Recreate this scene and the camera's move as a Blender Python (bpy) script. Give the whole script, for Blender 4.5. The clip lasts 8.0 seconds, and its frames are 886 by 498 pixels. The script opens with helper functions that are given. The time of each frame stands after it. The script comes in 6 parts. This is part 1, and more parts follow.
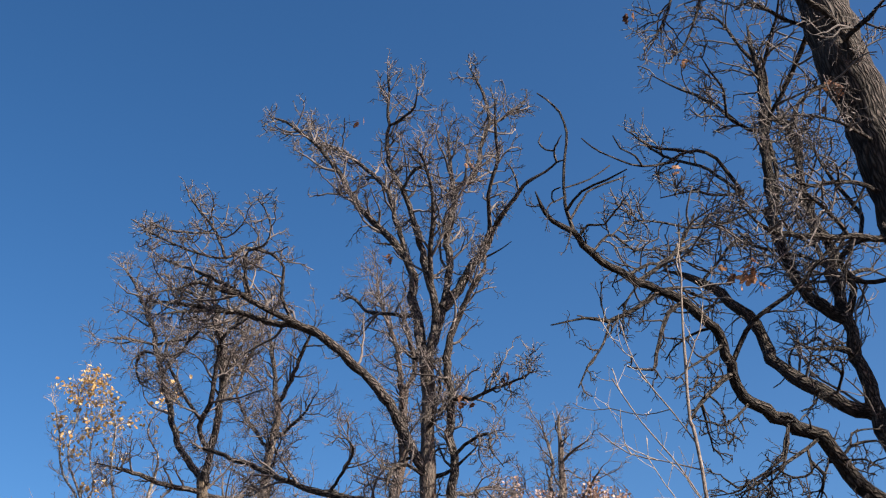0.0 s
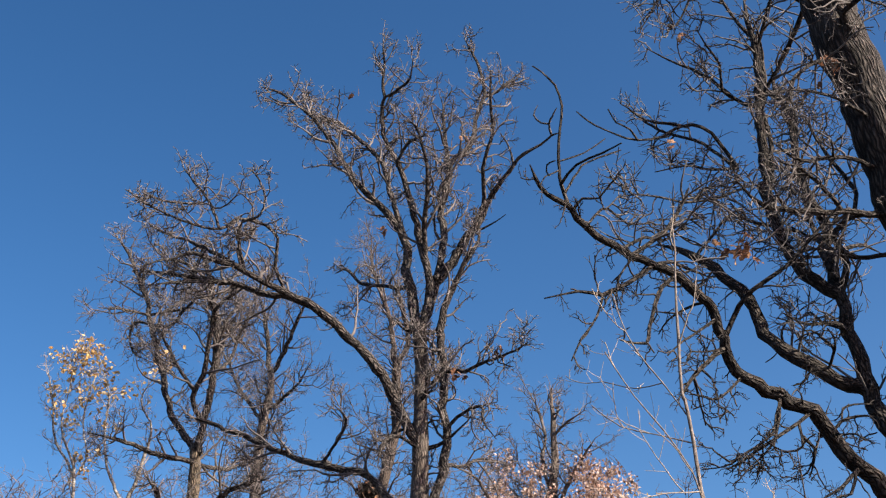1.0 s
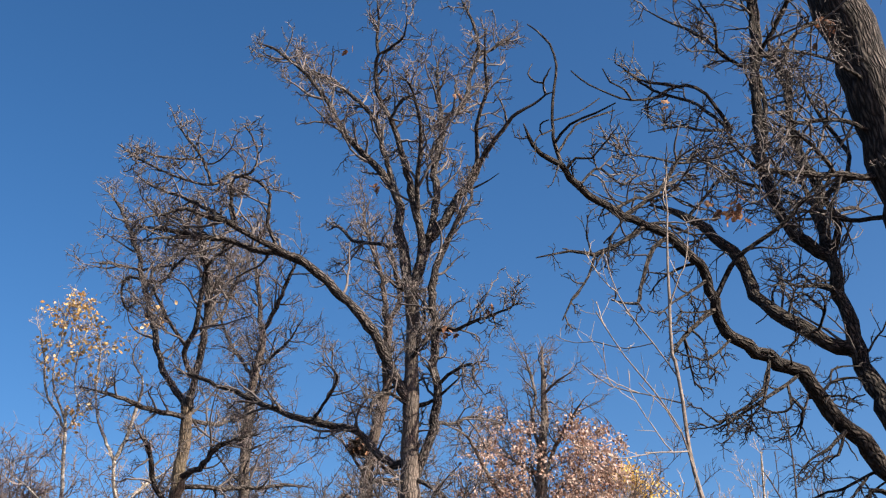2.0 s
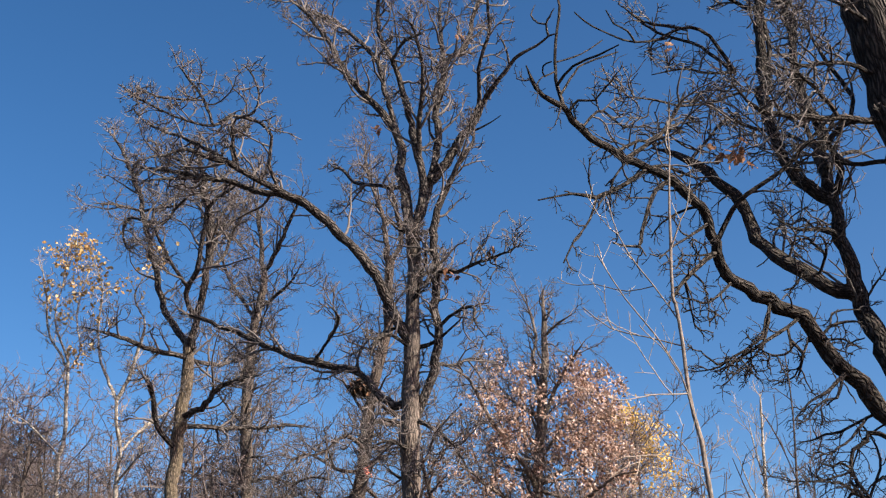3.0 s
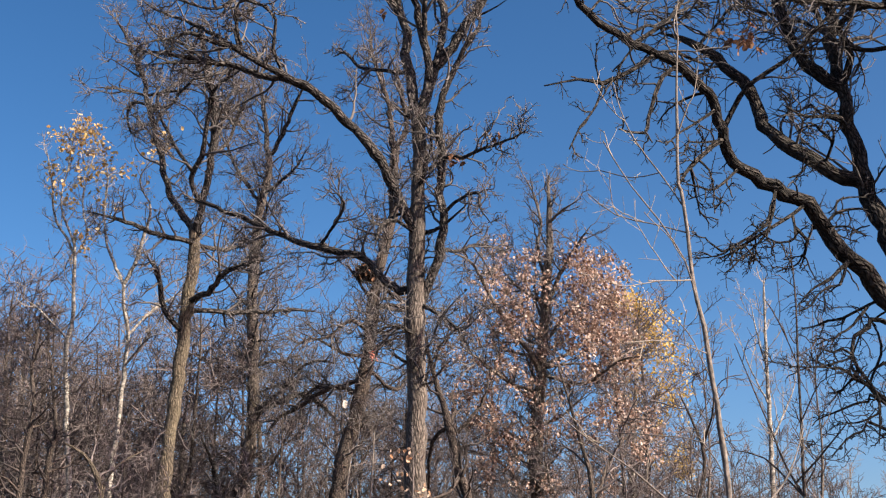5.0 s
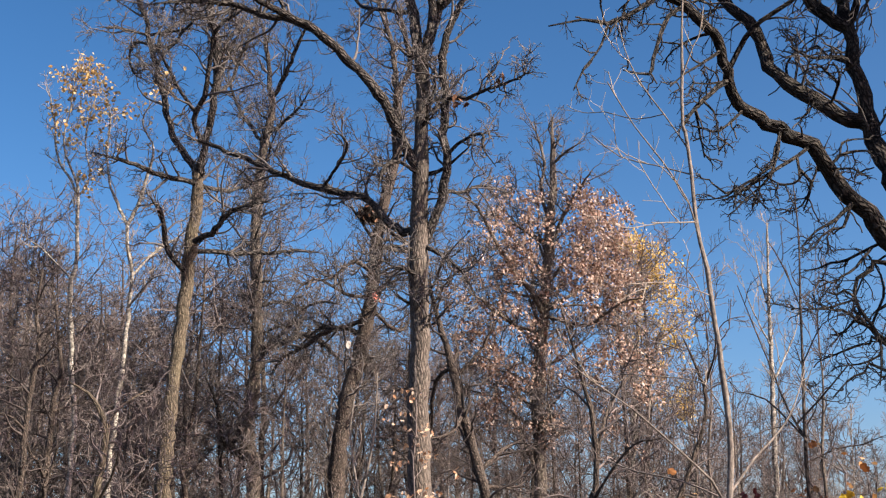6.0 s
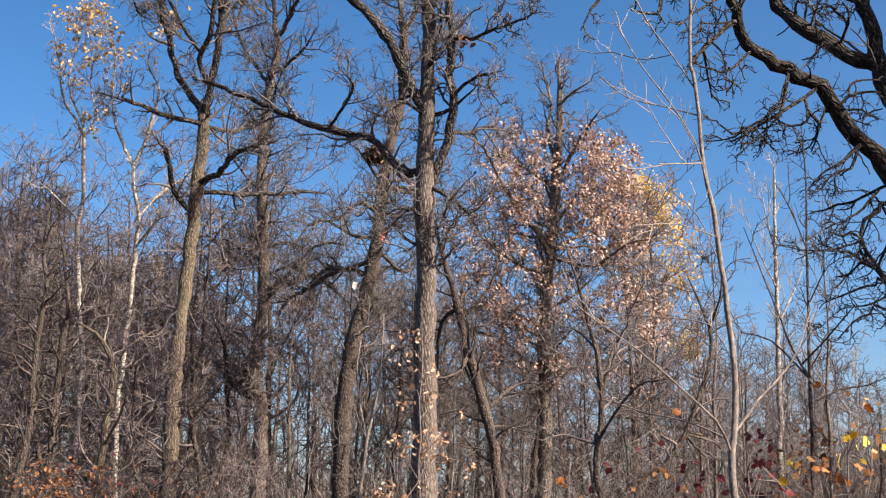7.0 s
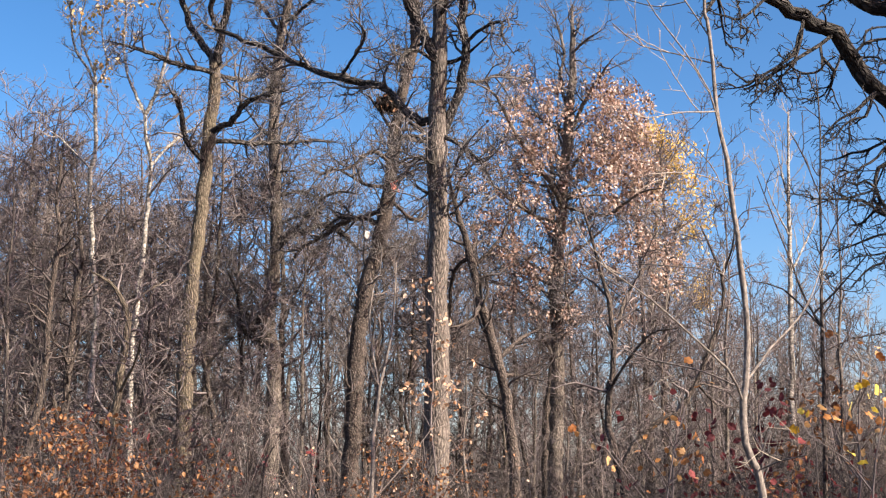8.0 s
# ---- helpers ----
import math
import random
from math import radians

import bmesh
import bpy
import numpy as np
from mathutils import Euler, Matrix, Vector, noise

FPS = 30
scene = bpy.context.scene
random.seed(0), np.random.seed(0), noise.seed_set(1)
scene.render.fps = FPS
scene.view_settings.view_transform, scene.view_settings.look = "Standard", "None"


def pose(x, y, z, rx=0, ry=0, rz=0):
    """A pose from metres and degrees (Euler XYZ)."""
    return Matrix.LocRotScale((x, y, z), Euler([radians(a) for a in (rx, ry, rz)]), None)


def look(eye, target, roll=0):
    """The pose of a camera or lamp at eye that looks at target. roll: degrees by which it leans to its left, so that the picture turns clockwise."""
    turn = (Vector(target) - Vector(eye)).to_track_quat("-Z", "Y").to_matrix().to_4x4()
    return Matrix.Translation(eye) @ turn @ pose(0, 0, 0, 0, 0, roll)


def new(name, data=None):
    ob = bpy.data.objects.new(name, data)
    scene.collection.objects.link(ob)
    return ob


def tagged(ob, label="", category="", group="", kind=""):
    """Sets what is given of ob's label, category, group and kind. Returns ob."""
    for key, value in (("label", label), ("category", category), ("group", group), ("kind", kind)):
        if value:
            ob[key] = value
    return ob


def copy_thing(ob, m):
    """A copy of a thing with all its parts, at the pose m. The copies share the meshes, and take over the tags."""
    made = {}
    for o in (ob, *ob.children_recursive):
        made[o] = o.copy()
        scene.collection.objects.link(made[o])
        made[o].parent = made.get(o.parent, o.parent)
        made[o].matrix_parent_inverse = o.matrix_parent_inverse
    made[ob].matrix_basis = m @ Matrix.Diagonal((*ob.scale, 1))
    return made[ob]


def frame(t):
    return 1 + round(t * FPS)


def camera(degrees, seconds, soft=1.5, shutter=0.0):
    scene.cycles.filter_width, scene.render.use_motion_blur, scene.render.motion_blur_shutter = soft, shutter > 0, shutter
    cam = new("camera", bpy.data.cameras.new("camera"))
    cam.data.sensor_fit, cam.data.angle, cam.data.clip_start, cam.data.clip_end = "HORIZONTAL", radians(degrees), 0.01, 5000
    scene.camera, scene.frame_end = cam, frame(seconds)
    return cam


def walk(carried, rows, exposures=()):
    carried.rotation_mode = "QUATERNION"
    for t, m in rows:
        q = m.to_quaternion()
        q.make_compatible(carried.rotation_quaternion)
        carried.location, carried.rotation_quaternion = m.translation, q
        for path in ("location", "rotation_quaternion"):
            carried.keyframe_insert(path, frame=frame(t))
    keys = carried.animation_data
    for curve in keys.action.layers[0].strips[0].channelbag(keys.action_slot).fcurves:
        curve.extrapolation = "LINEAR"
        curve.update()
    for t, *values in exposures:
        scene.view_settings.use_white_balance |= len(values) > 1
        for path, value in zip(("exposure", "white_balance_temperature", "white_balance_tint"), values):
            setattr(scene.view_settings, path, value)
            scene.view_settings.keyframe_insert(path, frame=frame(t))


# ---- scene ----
cam = camera(36.5, 8.0, soft=1.25)
EYE = 1.6
# seconds, yaw, pitch, lean: a standing onlooker lowers the camera from the crowns to the brush
ROWS = [
    (0.0, 0.00, 27.74, -1.56),
    (0.5, -0.13, 27.20, -1.36),
    (1.0, -0.25, 26.56, -1.25),
    (1.5, -0.45, 25.80, -0.98),
    (1.7, -0.53, 25.43, -0.90),
    (2.8, -0.49, 22.79, -0.52),
    (3.0, -0.48, 22.31, -0.50),
    (3.5, -0.42, 21.06, -0.44),
    (4.0, -0.37, 19.86, -0.36),
    (4.5, -0.30, 18.66, -0.30),
    (6.0, -0.06, 14.95, -0.04),
    (6.5, 0.00, 13.65, 0.00),
    (7.0, 0.21, 12.44, 0.09),
    (7.5, 0.50, 11.37, 0.08),
    (8.0, 0.74, 10.26, 0.17),
]
# the camera's own exposure falls a little, then rises as the dark brush fills the picture
STOPS = [(0.0, 0.62), (1.5, 0.66), (3.0, 0.64), (4.0, 0.56), (5.0, 0.56), (6.5, 0.63), (7.3, 0.80), (8.0, 0.92)]
walk(cam, [(t, pose(0, 0, EYE, 90 + pitch, 0, yaw) @ pose(0, 0, 0, 0, 0, lean)) for t, yaw, pitch, lean in ROWS], STOPS)

# ---- sky and sun: clear autumn day, the sun behind the onlooker's right shoulder ----
SUN_UP, SUN_SIDE = 37.0, 121.0          # elevation; bearing clockwise from the way of looking
world = bpy.data.worlds.new("sky")
scene.world = world
world.use_nodes = True
wn = world.node_tree.nodes
sky = wn.new("ShaderNodeTexSky")
sky.sky_type, sky.sun_disc = "NISHITA", False
sky.sun_elevation, sky.sun_rotation = radians(SUN_UP), radians(SUN_SIDE)
sky.altitude, sky.air_density, sky.dust_density, sky.ozone_density = 300, 0.90, 3.0, 1.1
wn["Background"].inputs["Strength"].default_value = 0.0705
depth = wn.new("ShaderNodeHueSaturation")          # a deep, dry autumn blue
depth.inputs["Hue"].default_value, depth.inputs["Saturation"].default_value = 0.483, 1.28
clear = wn.new("ShaderNodeGamma")                  # dry air: the blue deepens fast with height
clear.inputs["Gamma"].default_value = 1.36
cool = wn.new("ShaderNodeMix")                     # a faint lavender haze low over the woods
cool.data_type, cool.blend_type = "RGBA", "MULTIPLY"
cool.inputs["Factor"].default_value = 1.0
cool.inputs[7].default_value = (1.065, 0.98, 1.03, 1.0)
world.node_tree.links.new(sky.outputs[0], cool.inputs[6])
world.node_tree.links.new(cool.outputs[2], depth.inputs["Color"])
world.node_tree.links.new(depth.outputs[0], clear.inputs["Color"])
world.node_tree.links.new(clear.outputs[0], wn["Background"].inputs["Color"])
sun = new("sun", bpy.data.lights.new("sun", "SUN"))
sun.data.energy, sun.data.angle, sun.data.color = 8.4, radians(0.5), (1.0, 0.88, 0.74)
sa, se = radians(SUN_SIDE), radians(SUN_UP)
sun.matrix_world = look((20 * math.sin(sa) * math.cos(se), 20 * math.cos(sa) * math.cos(se), 20 * math.sin(se)), (0, 0, 0))
rng = np.random.default_rng(7)


def reseed(k):
    """Starts the chance numbers anew, so that one thing's growth does not hang on another's."""
    global rng
    rng = np.random.default_rng(k)


# ---- materials ----
def material(name, rough=0.9):
    m = bpy.data.materials.new(name)
    m.use_nodes = True
    n = m.node_tree.nodes
    n["Principled BSDF"].inputs["Roughness"].default_value = rough
    n["Principled BSDF"].inputs["Specular IOR Level"].default_value = 0.25
    return m, n, m.node_tree.links, n["Principled BSDF"]


def ramp(n, stops):
    r = n.new("ShaderNodeValToRGB")
    while len(r.color_ramp.elements) < len(stops):
        r.color_ramp.elements.new(0.5)
    for e, (p, c) in zip(r.color_ramp.elements, stops):
        e.position, e.color = p, (*c, 1)
    return r


def bark(name, furrow, ridge, lichen, across=26.0, along=6.5, depth=0.7, cover=0.6, young=None, lo=0.14, hi=0.62):
    """Furrowed bark in metres round and along the stem, with lichen patches at a larger scale; young: ridge colour with
    the upper trunk's dimness put in.
    """
    m, n, l, out = material(name)
    uv = n.new("ShaderNodeUVMap")
    mp = n.new("ShaderNodeMapping")
    mp.inputs["Scale"].default_value = (across, along, 1)
    wob = n.new("ShaderNodeTexNoise")
    wob.inputs["Scale"].default_value, wob.inputs["Detail"].default_value = 7.0, 4.0
    add = n.new("ShaderNodeVectorMath")
    add.operation = "MULTIPLY_ADD"
    add.inputs[1].default_value = (0.045, 0.07, 0.0)
    l.new(uv.outputs[0], wob.inputs["Vector"])
    l.new(wob.outputs["Color"], add.inputs[0])
    l.new(uv.outputs[0], add.inputs[2])
    l.new(add.outputs[0], mp.inputs[0])
    vor = n.new("ShaderNodeTexVoronoi")
    vor.feature = "DISTANCE_TO_EDGE"
    vor.inputs["Scale"].default_value = 1.0
    l.new(mp.outputs[0], vor.inputs["Vector"])
    fine = n.new("ShaderNodeTexNoise")
    fine.inputs["Scale"].default_value, fine.inputs["Detail"].default_value = 1.6, 6.0
    l.new(mp.outputs[0], fine.inputs["Vector"])
    mul = n.new("ShaderNodeMath")
    mul.operation = "MULTIPLY_ADD"
    mul.inputs[1].default_value, mul.inputs[2].default_value = 0.8, -0.2
    l.new(fine.outputs[0], mul.inputs[0])
    h = n.new("ShaderNodeMath")
    h.operation = "MULTIPLY_ADD"
    h.inputs[1].default_value = 1.5
    l.new(vor.outputs["Distance"], h.inputs[0])
    l.new(mul.outputs[0], h.inputs[2])
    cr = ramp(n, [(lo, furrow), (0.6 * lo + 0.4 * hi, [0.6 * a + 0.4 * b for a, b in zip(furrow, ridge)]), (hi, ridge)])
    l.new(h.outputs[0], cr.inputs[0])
    geo = n.new("ShaderNodeTexCoord")
    if young:                                  # the upper trunk's dimness, seen from below, is put into the bark colour
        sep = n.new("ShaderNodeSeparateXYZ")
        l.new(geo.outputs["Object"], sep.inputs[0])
        height_mix = n.new("ShaderNodeMapRange")
        height_mix.inputs["From Min"].default_value, height_mix.inputs["From Max"].default_value = 5.5, 9.0
        l.new(sep.outputs["Z"], height_mix.inputs["Value"])
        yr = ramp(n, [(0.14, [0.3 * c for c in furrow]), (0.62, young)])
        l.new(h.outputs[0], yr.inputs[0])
        dimmed = n.new("ShaderNodeMix")
        dimmed.data_type = "RGBA"
        l.new(height_mix.outputs[0], dimmed.inputs["Factor"])
        l.new(cr.outputs[0], dimmed.inputs["A"])
        l.new(yr.outputs[0], dimmed.inputs["B"])
        tint = dimmed.outputs["Result"]
    else:
        tint = cr.outputs[0]
    patch = n.new("ShaderNodeTexNoise")
    patch.inputs["Scale"].default_value, patch.inputs["Detail"].default_value = 1.7, 5.0
    l.new(geo.outputs["Object"], patch.inputs["Vector"])
    pr = ramp(n, [(0.45, (0, 0, 0)), (0.68, (cover, cover, cover))])
    l.new(patch.outputs[0], pr.inputs[0])
    mix = n.new("ShaderNodeMix")
    mix.data_type = "RGBA"
    l.new(pr.outputs[0], mix.inputs["Factor"])
    l.new(tint, mix.inputs["A"])
    lift = n.new("ShaderNodeMix")
    lift.data_type = "RGBA"
    lift.inputs["Factor"].default_value = 0.55
    lift.inputs["B"].default_value = (*lichen, 1)
    l.new(tint, lift.inputs["A"])
    l.new(lift.outputs["Result"], mix.inputs["B"])
    grain = n.new("ShaderNodeTexNoise")
    grain.inputs["Scale"].default_value, grain.inputs["Detail"].default_value, grain.inputs["Roughness"].default_value = 55.0, 5.0, 0.75
    l.new(geo.outputs["Object"], grain.inputs["Vector"])
    gr = ramp(n, [(0.32, (0.45, 0.45, 0.45)), (0.68, (1.35, 1.33, 1.3))])
    l.new(grain.outputs[0], gr.inputs[0])
    worn = n.new("ShaderNodeMix")
    worn.data_type, worn.blend_type = "RGBA", "MULTIPLY"
    worn.inputs["Factor"].default_value = 0.85
    l.new(mix.outputs["Result"], worn.inputs["A"])
    l.new(gr.outputs[0], worn.inputs["B"])
    l.new(worn.outputs["Result"], out.inputs["Base Color"])
    bump = n.new("ShaderNodeBump")
    bump.inputs["Strength"].default_value, bump.inputs["Distance"].default_value = depth, 0.05
    l.new(h.outputs[0], bump.inputs["Height"])
    l.new(bump.outputs[0], out.inputs["Normal"])
    return m


def twig_bark(name, dark, pale):
    """Thin wood: grey-brown, lighter where the skin is young."""
    m, n, l, out = material(name, 0.8)
    co = n.new("ShaderNodeTexCoord")
    a = n.new("ShaderNodeTexNoise")
    a.inputs["Scale"].default_value, a.inputs["Detail"].default_value = 2.3, 3.0
    b = n.new("ShaderNodeTexNoise")
    b.inputs["Scale"].default_value = 55.0
    l.new(co.outputs["Object"], a.inputs["Vector"])
    l.new(co.outputs["Object"], b.inputs["Vector"])
    isl = n.new("ShaderNodeNewGeometry")
    s = n.new("ShaderNodeMath")
    s.operation = "ADD"
    l.new(a.outputs[0], s.inputs[0])
    l.new(b.outputs[0], s.inputs[1])
    s2 = n.new("ShaderNodeMath")
    s2.operation = "MULTIPLY_ADD"
    s2.inputs[1].default_value = 0.5
    l.new(isl.outputs["Random Per Island"], s2.inputs[0])
    l.new(s.outputs[0], s2.inputs[2])
    mr = n.new("ShaderNodeMapRange")
    mr.inputs["From Min"].default_value, mr.inputs["From Max"].default_value = 0.8, 1.7
    l.new(s2.outputs[0], mr.inputs["Value"])
    cr = ramp(n, [(0.0, dark), (1.0, pale)])
    l.new(mr.outputs[0], cr.inputs[0])
    l.new(cr.outputs[0], out.inputs["Base Color"])
    return m


def leaf_skin(name, stops, single=True, thin=0.35):
    """Dry leaf, thin enough to let some sun through; colour varies leaf by leaf."""
    m, n, l, out = material(name, 0.65)
    if single:
        src = n.new("ShaderNodeObjectInfo").outputs["Random"]
    else:
        src = n.new("ShaderNodeNewGeometry").outputs["Random Per Island"]
    co = n.new("ShaderNodeTexCoord")
    spot = n.new("ShaderNodeTexNoise")
    spot.inputs["Scale"].default_value = 30.0 if not single else 3.0
    l.new(co.outputs["Object"], spot.inputs["Vector"])
    k = n.new("ShaderNodeMath")
    k.operation = "MULTIPLY_ADD"
    k.inputs[1].default_value = 0.3
    l.new(spot.outputs[0], k.inputs[0])
    l.new(src, k.inputs[2])
    k2 = n.new("ShaderNodeMath")
    k2.operation = "SUBTRACT"
    k2.inputs[1].default_value = 0.15
    l.new(k.outputs[0], k2.inputs[0])
    cr = ramp(n, stops)
    l.new(k2.outputs[0], cr.inputs[0])
    l.new(cr.outputs[0], out.inputs["Base Color"])
    tr = n.new("ShaderNodeBsdfTranslucent")
    l.new(cr.outputs[0], tr.inputs["Color"])
    mx = n.new("ShaderNodeMixShader")
    mx.inputs[0].default_value = thin
    l.new(out.outputs[0], mx.inputs[1])
    l.new(tr.outputs[0], mx.inputs[2])
    l.new(mx.outputs[0], n["Material Output"].inputs["Surface"])
    return m


OAK_BARK = bark("oak_bark", (0.045, 0.038, 0.031), (0.185, 0.157, 0.131), (0.24, 0.21, 0.178), across=34, along=12.0, depth=0.5, lo=0.12, hi=0.6)
# bark painted dimmer above 5.5 m, as the trunk looks from below
DIMMED_OAK_BARK = bark("dimmed_oak_bark", (0.040, 0.033, 0.028), (0.165, 0.139, 0.118), (0.215, 0.183, 0.156), across=30, along=9.0, depth=0.5, young=(0.105, 0.092, 0.083), lo=0.12, hi=0.6)
# limb colour kept dark to carry the shade of undersides seen from below
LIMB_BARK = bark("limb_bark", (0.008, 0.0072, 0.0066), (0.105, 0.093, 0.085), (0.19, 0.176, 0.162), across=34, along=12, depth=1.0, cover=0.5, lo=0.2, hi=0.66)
BROWN_BARK = bark("brown_bark", (0.022, 0.0175, 0.0145), (0.105, 0.084, 0.070), (0.155, 0.13, 0.11), across=34, along=15, depth=0.6)
MOSSY_BARK = bark("mossy_bark", (0.026, 0.021, 0.015), (0.165, 0.135, 0.10), (0.20, 0.17, 0.11), across=34, along=9.0, depth=0.6, cover=0.8)
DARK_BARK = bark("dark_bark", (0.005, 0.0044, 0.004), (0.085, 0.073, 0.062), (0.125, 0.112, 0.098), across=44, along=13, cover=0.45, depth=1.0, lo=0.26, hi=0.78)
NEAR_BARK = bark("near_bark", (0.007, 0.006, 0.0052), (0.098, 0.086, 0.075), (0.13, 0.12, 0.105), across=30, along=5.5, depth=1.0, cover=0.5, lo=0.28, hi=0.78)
SMOOTH_BARK = bark("smooth_bark", (0.10, 0.086, 0.075), (0.225, 0.195, 0.17), (0.26, 0.232, 0.205), across=40, along=14, depth=0.15)
ASPEN_BARK = bark("aspen_bark", (0.09, 0.08, 0.068), (0.39, 0.365, 0.32), (0.31, 0.28, 0.235), across=9, along=16, depth=0.15, cover=0.4)
OAK_TWIG = twig_bark("oak_twig", (0.022, 0.0195, 0.018), (0.18, 0.162, 0.153))
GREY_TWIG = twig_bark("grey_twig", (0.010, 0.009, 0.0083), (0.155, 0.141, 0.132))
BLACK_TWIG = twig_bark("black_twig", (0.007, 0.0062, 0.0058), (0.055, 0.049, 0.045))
DARK_TWIG = twig_bark("dark_twig", (0.014, 0.0115, 0.0108), (0.080, 0.066, 0.060))
BRUSH_TWIG = twig_bark("brush_twig", (0.030, 0.025, 0.024), (0.20, 0.168, 0.158))
SHOOT_TWIG = twig_bark("shoot_twig", (0.07, 0.056, 0.048), (0.25, 0.205, 0.178))
PALE_TWIG = twig_bark("pale_twig", (0.15, 0.125, 0.10), (0.37, 0.32, 0.26))
TAN = [(0.0, (0.12, 0.062, 0.042)), (0.35, (0.28, 0.182, 0.138)), (0.7, (0.42, 0.31, 0.245)), (1.0, (0.57, 0.47, 0.395))]
GOLD = [(0.0, (0.36, 0.20, 0.065)), (0.5, (0.56, 0.39, 0.165)), (1.0, (0.68, 0.56, 0.36))]
MAPLE = [(0.0, (0.27, 0.095, 0.03)), (0.5, (0.43, 0.20, 0.065)), (1.0, (0.56, 0.36, 0.17))]
BROWN = [(0.0, (0.08, 0.04, 0.025)), (0.5, (0.24, 0.12, 0.065)), (1.0, (0.42, 0.25, 0.15))]
PEACH = [(0.0, (0.30, 0.14, 0.065)), (0.5, (0.49, 0.31, 0.19)), (1.0, (0.64, 0.50, 0.38))]
ORANGE = [(0.0, (0.075, 0.030, 0.018)), (0.5, (0.205, 0.083, 0.032)), (1.0, (0.40, 0.22, 0.10))]
RED = [(0.0, (0.055, 0.014, 0.016)), (0.7, (0.125, 0.026, 0.030)), (1.0, (0.26, 0.055, 0.050))]
YELLOW = [(0.0, (0.55, 0.30, 0.03)), (0.6, (0.70, 0.50, 0.05)), (1.0, (0.74, 0.62, 0.14))]
TAN_LEAF, TAN_MASS = leaf_skin("tan_leaf", TAN), leaf_skin("tan_foliage", TAN, False)
GOLD_LEAF, GOLD_MASS = leaf_skin("gold_leaf", GOLD), leaf_skin("gold_foliage", GOLD, False)
ORANGE_LEAF, ORANGE_MASS = leaf_skin("orange_leaf", ORANGE), leaf_skin("orange_foliage", ORANGE, False)
BROWN_LEAF = leaf_skin("brown_leaf", BROWN)
MAPLE_LEAF = leaf_skin("maple_leaf", MAPLE)
PEACH_LEAF = leaf_skin("peach_leaf", PEACH)
RED_LEAF = leaf_skin("red_leaf", RED)
YELLOW_LEAF = leaf_skin("yellow_leaf", YELLOW)
STRAW_MASS = leaf_skin("straw_foliage", [(0.0, (0.46, 0.28, 0.05)), (0.5, (0.60, 0.42, 0.10)), (1.0, (0.66, 0.52, 0.22))], False)
BLEACHED_LEAF = leaf_skin("bleached_leaf", [(0.0, (0.70, 0.64, 0.55)), (1.0, (0.82, 0.78, 0.70))])


# ---- growing wood ----
def unit(v):
    return v / np.maximum(np.linalg.norm(v, axis=-1, keepdims=True), 1e-9)


def mesh_of(name, verts, quads, uvs=None):
    me = bpy.data.meshes.new(name)
    quads = np.asarray(quads)
    k = quads.shape[1]
    me.vertices.add(len(verts))
    me.vertices.foreach_set("co", np.asarray(verts, np.float32).ravel())
    me.loops.add(quads.size)
    me.loops.foreach_set("vertex_index", quads.astype(np.int32).ravel())
    me.polygons.add(len(quads))
    me.polygons.foreach_set("loop_start", np.arange(0, quads.size, k, dtype=np.int32))
    me.polygons.foreach_set("use_smooth", np.ones(len(quads), bool))
    if uvs is not None:
        layer = me.uv_layers.new(name="UVMap")
        layer.data.foreach_set("uv", np.asarray(uvs, np.float32)[quads.ravel()].ravel())
    me.update(calc_edges=True)
    return me


def tubes(pts, rad, sides):
    """Tapered tubes along many paths of equal length: (M, n, 3) and (M, n)."""
    m, n, _ = pts.shape
    tan = unit(np.gradient(pts, axis=1))
    ref = np.where(np.abs(unit(pts[:, -1] - pts[:, 0])[:, 2:3]) < 0.8, [[0.0, 0, 1]], [[1.0, 0, 0]])[:, None, :]
    a = unit(np.cross(tan, np.broadcast_to(ref, tan.shape)))
    b = np.cross(tan, a)
    ang = np.arange(sides) * 2 * np.pi / sides
    ring = a[:, :, None] * np.cos(ang)[None, None, :, None] + b[:, :, None] * np.sin(ang)[None, None, :, None]
    verts = pts[:, :, None] + ring * rad[:, :, None, None]
    i = np.arange(m * n * sides).reshape(m, n, sides)
    j = np.roll(i, -1, axis=2)
    quads = np.stack([i[:, :-1], j[:, :-1], j[:, 1:], i[:, 1:]], -1).reshape(-1, 4)
    return verts.reshape(-1, 3), quads


def joined(groups):
    vs, qs, off = [], [], 0
    for v, q in groups:
        vs.append(v)
        qs.append(q + off)
        off += len(v)
    return np.concatenate(vs), np.concatenate(qs)


